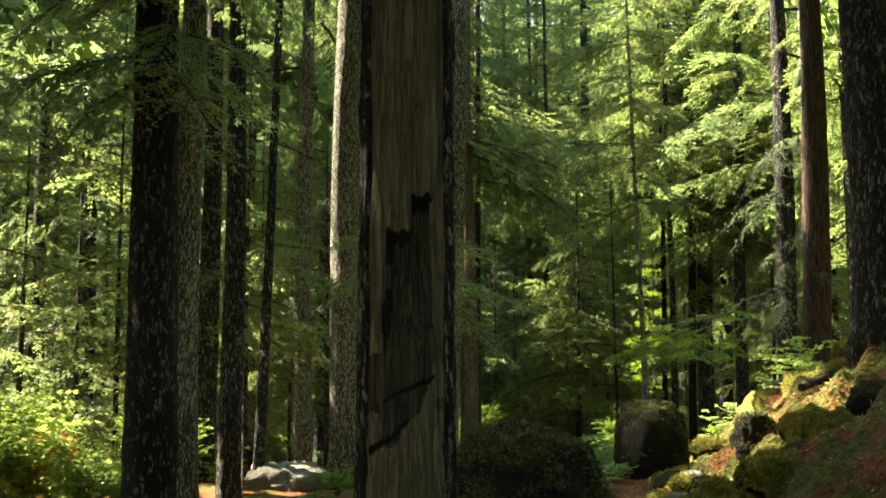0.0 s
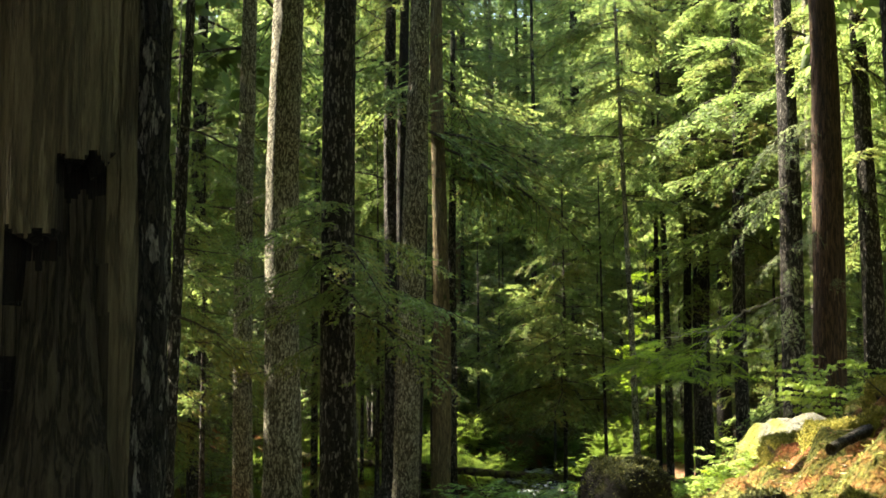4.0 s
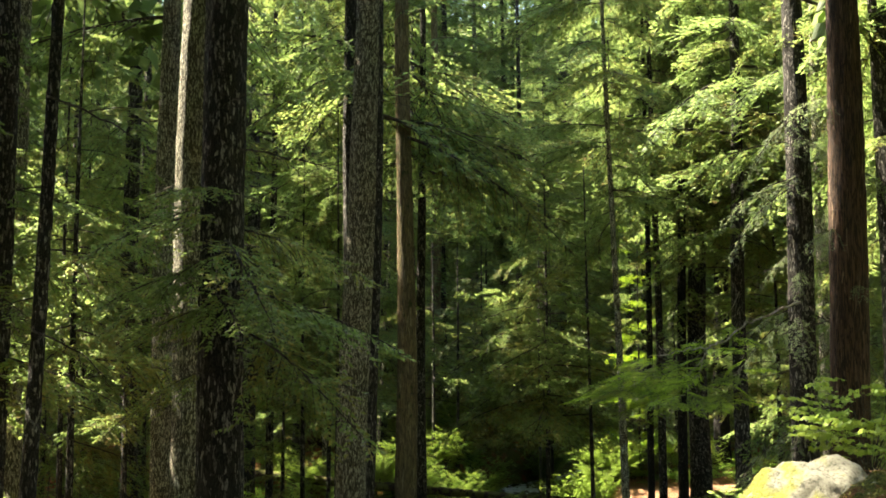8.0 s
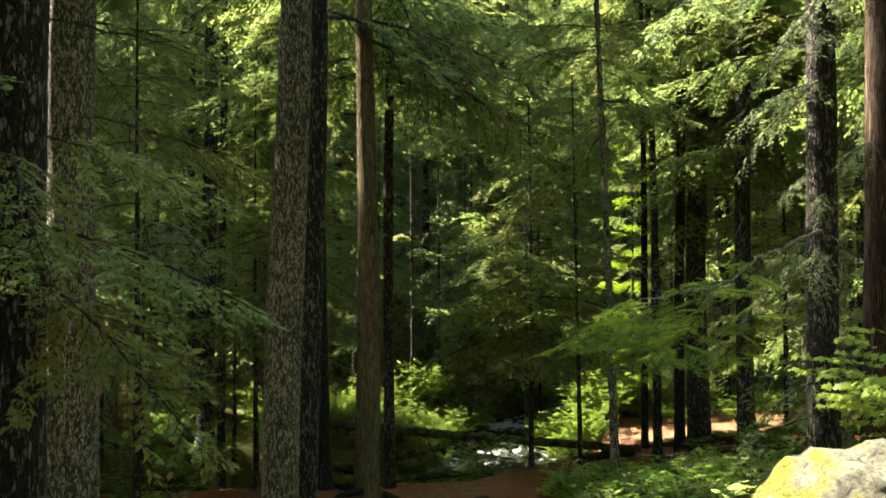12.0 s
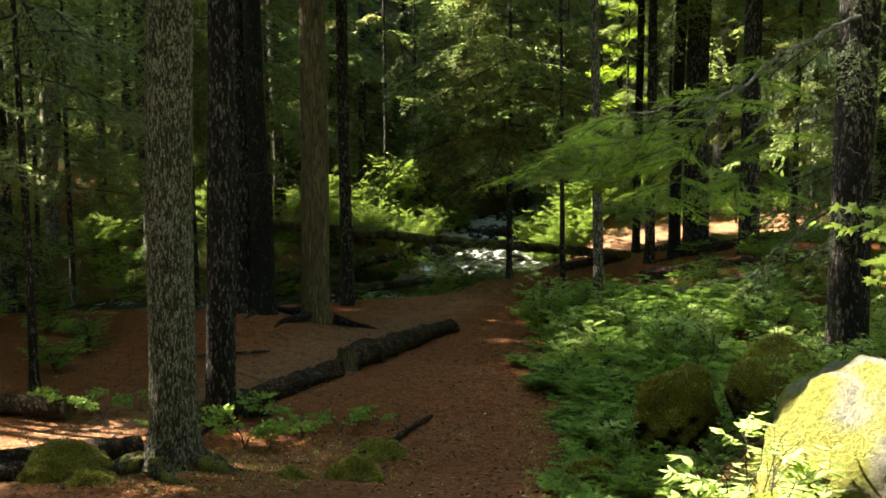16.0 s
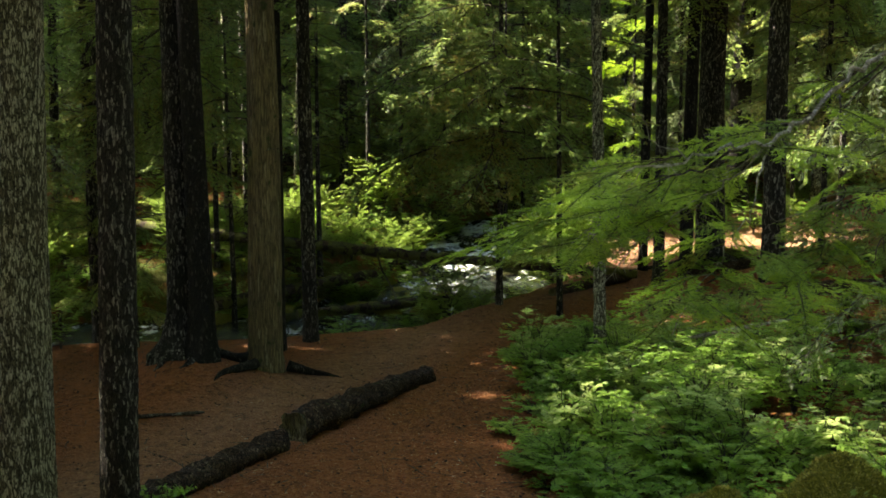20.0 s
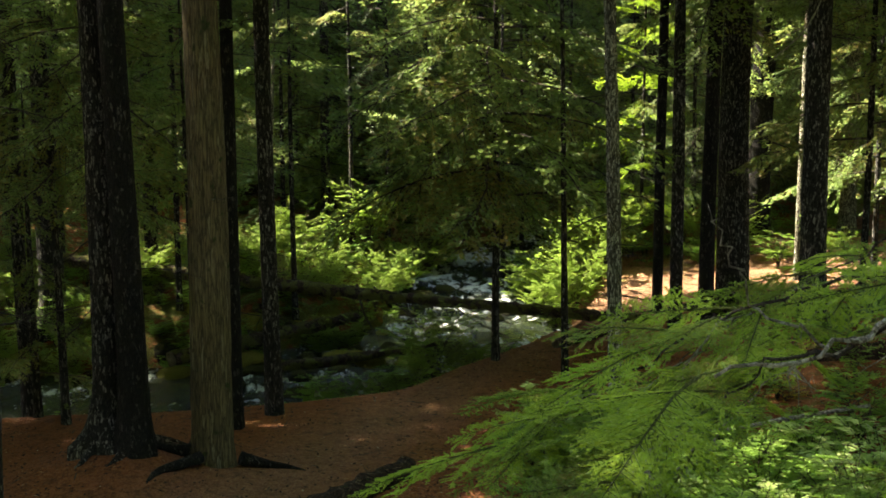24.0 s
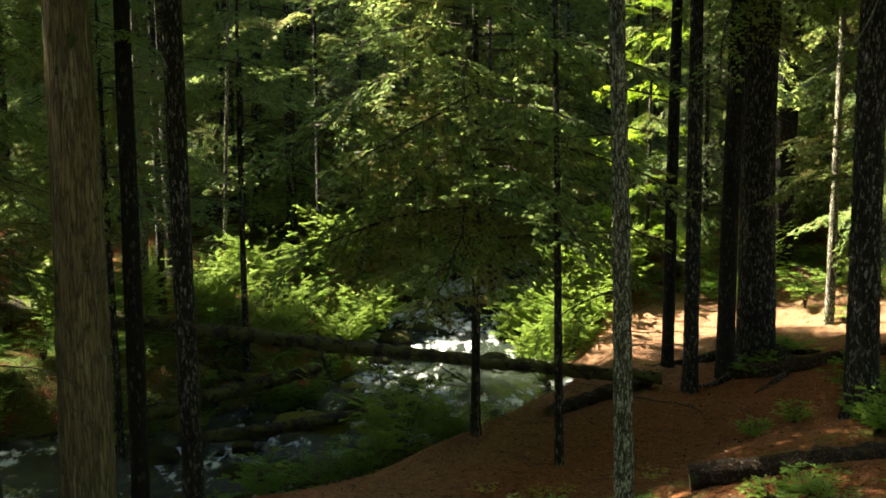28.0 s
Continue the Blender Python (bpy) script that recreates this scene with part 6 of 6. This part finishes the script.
for k in range(70):
    x, y = R.uniform(-14, 18), R.uniform(50, 66)
    put(R.choice(("tall", "salal", "huckle", "tall")), x, y, R.uniform(0.9, 1.6))

for k in range(60):
    x, y = R.uniform(7.4, 14), R.uniform(44.9, 50)
    put(R.choice(("huckle", "salal", "fern", "low", "tall", "fern")), x, y, R.uniform(0.6, 1.1))
for x, y, s in ((9.35, 44.3, 0.5), (11.6, 44.0, 0.6), (6.9, 44.9, 0.9), (6.4, 45.6, 1.1)):
    put("tall", x, y, s)

for k in range(60):
    x, y = R.uniform(-2, 7), R.uniform(46.5, 54)
    if creek_at(np.array([x]), np.array([y]))[0][0] > 1.8:
        put(R.choice(("huckle", "salal", "fern", "tall", "fern")), x, y, R.uniform(0.8, 1.4))

for k in range(56):
    x, y = R.uniform(7.2, 11.8), R.uniform(44.7, 46.6)
    if math.hypot(x - 10, y - 43.3) > 0.6:
        put(R.choice(("huckle", "salal", "fern", "low", "low")), x, y, R.uniform(0.5, 0.9))

# the low bough that reaches out over the bank beside the walk, with bleached lichen-covered wood and bright needles
def low_bough():
    root = Vector((6.9, 24.8, 3.85))
    shift = Vector((0.04, 0, -0.2))
    t = thing("low_bough", Matrix.Translation(root + shift), "long low hemlock bough with bleached lichen-covered wood and bright green needles", "branch")
    r = np.random.RandomState(17)
    main_limbs = [([(6.9, 24.8, 3.85), (6.2, 23.8, 3.64), (5.6, 22.9, 3.44), (5.1, 22.3, 3.17), (4.77, 21.8, 3.07), (4.35, 21.55, 3.02), (3.95, 21.45, 2.95)], 0.02, "bleached limb"),
             ([(5.0, 22.25, 3.15), (4.5, 22.6, 2.98), (4.1, 22.55, 2.82), (3.75, 22.45, 2.64), (3.5, 22.3, 2.5)], 0.008, "mossy side limb"),
             ([(4.6, 21.7, 3.04), (4.25, 21.95, 2.86), (4.0, 21.9, 2.68), (3.78, 21.8, 2.54)], 0.007, "mossy side limb"),
             ([(4.77, 21.8, 3.06), (4.6, 21.4, 2.76), (4.4, 21.15, 2.54), (4.2, 21.0, 2.4)], 0.0065, "bleached side limb"),
             ([(5.4, 22.6, 3.3), (5.3, 22.1, 2.9), (5.1, 21.7, 2.6), (4.9, 21.4, 2.4)], 0.0065, "bleached side limb")]
    side_limbs = [
             ([(5.6, 22.9, 3.44), (5.0, 23.3, 3.0), (4.5, 23.3, 2.75), (4.1, 23.1, 2.5)], 0.007, "mossy side limb"),
             ([(5.9, 23.3, 3.5), (5.4, 23.7, 3.0), (5.0, 23.75, 2.7), (4.7, 23.6, 2.45)], 0.007, "mossy side limb"),
             ([(4.9, 22.0, 3.1), (4.75, 22.6, 2.8), (4.5, 22.9, 2.55), (4.2, 22.7, 2.35)], 0.0065, "bleached side limb"),
             ([(4.3, 21.6, 3.0), (4.1, 21.75, 3.12), (4.0, 21.5, 3.3), (3.95, 21.6, 3.42)], 0.005, "bare bleached twig")]
    for k, (pts, thick, lab) in enumerate(main_limbs + side_limbs):
        q = np.array(pts) - np.array(root)
        u = np.linspace(0, len(q) - 1, 6 * len(q))
        line = np.stack([np.interp(u, np.arange(len(q)), q[:, c]) for c in range(3)], -1)
        line[1:-1] += r.randn(len(u) - 2, 3) * 0.012
        g = Geo()
        add_tube(g, line, np.linspace(thick, thick * 0.25, len(u)), 7, 0, 0.25, k)
        limb = part("limb", g.mesh("limb", [WHITE_TWIG if k in (0, 3, 7, 8) else TWIG]), t, None, lab)
        if k == 8:
            continue
        for w in range(3 if k == 0 else 2):
            at = line[int(len(u) * r.uniform(0.4, 0.95))]
            part("twig", WHITE_LIMB, limb, aim(r.uniform(2.5, 4.6), r.uniform(-0.9, 0.3), r.uniform(-1, 1), r.uniform(0.2, 0.34), at))
        for w in range(10 if k else 6):
            f = (w + 0.7 * r.rand()) / 10 * 0.62 + 0.36
            at = line[min(int(len(u) * f), len(u) - 1)]
            ahead = math.atan2(q[-1, 1] - q[0, 1], q[-1, 0] - q[0, 0])
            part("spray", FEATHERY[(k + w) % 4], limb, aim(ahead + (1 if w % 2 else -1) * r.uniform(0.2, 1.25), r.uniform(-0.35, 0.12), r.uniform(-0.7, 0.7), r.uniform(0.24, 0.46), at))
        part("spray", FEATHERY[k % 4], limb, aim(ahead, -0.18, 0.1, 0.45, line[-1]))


low_bough()
# brighter sapling needles mixed in to heighten the sunlight on this tree
hemlock(7.9, 46.2, 9, 0.9, 2.0, 48, 470, 0.10, SPRAYS[:2] + FINE_SPRAYS, "young hemlock, needles coloured bright yellow-green for the sun on it", keep=True, cone=0.7)
# a bleached dead limb hanging across the trunks farther on
hung = thing("dead_branch", Matrix.Translation((8.7, 35.75, 4.6)), "bleached forked dead limb hanging from a fir", "branch")
bg = Geo()
bs = np.linspace(0, 1, 14)
bp = np.stack([-0.25 * bs - 1.0 * bs ** 2.2, -0.5 * bs, -0.55 * bs - 0.75 * bs ** 1.6 + 0.03 * np.sin(bs * 9)], -1)
add_tube(bg, bp, np.linspace(0.016, 0.004, 14), 6, 0, 0.2)
part("limb", bg.mesh("limb", [WHITE_TWIG]), hung)
for s0, az, ln, pt in ((0.45, 200, 0.75, -18), (0.6, 170, 0.5, -40), (0.85, 260, 0.35, -60)):
    part("twig", WHITE_LIMB, hung, aim(radians(az), radians(pt), 0, ln / 1.5, [float(np.interp(s0, bs, bp[:, c])) for c in range(3)]))


# ---- litter and moss ----
def scatter(name, count, xs, ys, keep, length, width, cols, label, category, lift=0.006, stand=0.15, seed=1):
    """Slivers strewn on the ground, too many to count."""
    r = np.random.RandomState(seed)
    x, y = r.uniform(*xs, count), r.uniform(*ys, count)
    ok = keep(x, y)
    x, y = x[ok], y[ok]
    n = len(x)
    z = ground(x, y) + lift
    a = r.uniform(0, 6.28, n)
    way = np.stack([np.cos(a), np.sin(a), r.uniform(-0.5, 1, n) * stand], -1)
    side = np.cross(way, np.array([0, 0, 1.0]) + r.uniform(-0.3, 0.3, way.shape))
    v, f = leaves(np.stack([x, y, z], -1), way, side, r.uniform(0.5, 1.3, n) * length, r.uniform(0.6, 1.3, n) * width, 0.1)
    tagged(new(name, Geo().add(v, f).mesh(name, [cols], False)), label, category, kind="stuff")


scatter("needle_litter", 70000, (-3.5, 10.5), (22, 42), lambda x, y: (creek_at(x, y)[0] > 2.2) & ((x > 0.1 + (y - 25.7) * 0.5) | (y > 36) | (grain(x, y, 7.0, 5) > 0.45)), 0.055, 0.011, LITTER, "red-brown needles and bark chips on the trail", "litter")
scatter("fallen_twigs", 1900, (-4, 10.5), (22, 43), lambda x, y: creek_at(x, y)[0] > 2.4, 0.3, 0.016, TWIG, "thin dead twigs strewn on the trail", "twigs", 0.012, 0.12, 8)
scatter("bark_chips", 8000, (-3.5, 10), (22, 42), lambda x, y: creek_at(x, y)[0] > 2.2, 0.06, 0.03, SHADED_ROT_WOOD, "dark chips of rotten bark on the trail", "litter", 0.008, 0.3, 9)
scatter("trail_moss", 14000, (-2.5, 4.6), (22.2, 26.5), lambda x, y: (np.hypot(x - 0.2, y - 23.5) < 1.3 + 0.5 * grain(x, y, 1.5, 3)) | (np.hypot(x - 1.7, y - 24.3) < 0.8 + 0.5 * grain(x, y, 2.0, 4)) | (x > trail_edge(y) - 0.5), 0.045, 0.012, MOSS_TUFT, "green-yellow moss at the foot of a fir and along the trail", "moss", 0.0, 1.1, 10)
scatter("bank_litter", 36000, (0.6, 6.5), (6.5, 22), lambda x, y: (x > trail_edge(y) - 0.4), 0.06, 0.012, LITTER, "red-brown needles on the mossy bank", "litter", seed=2)
scatter("moss_tufts", 42000, (0.8, 6.5), (6.5, 23), lambda x, y: (x > trail_edge(y) - 0.1) & (wave(x, y, 2.3, 6) > -0.25), 0.045, 0.013, MOSS_TUFT, "yellow-green moss on the bank", "moss", 0.0, 1.1, 3)
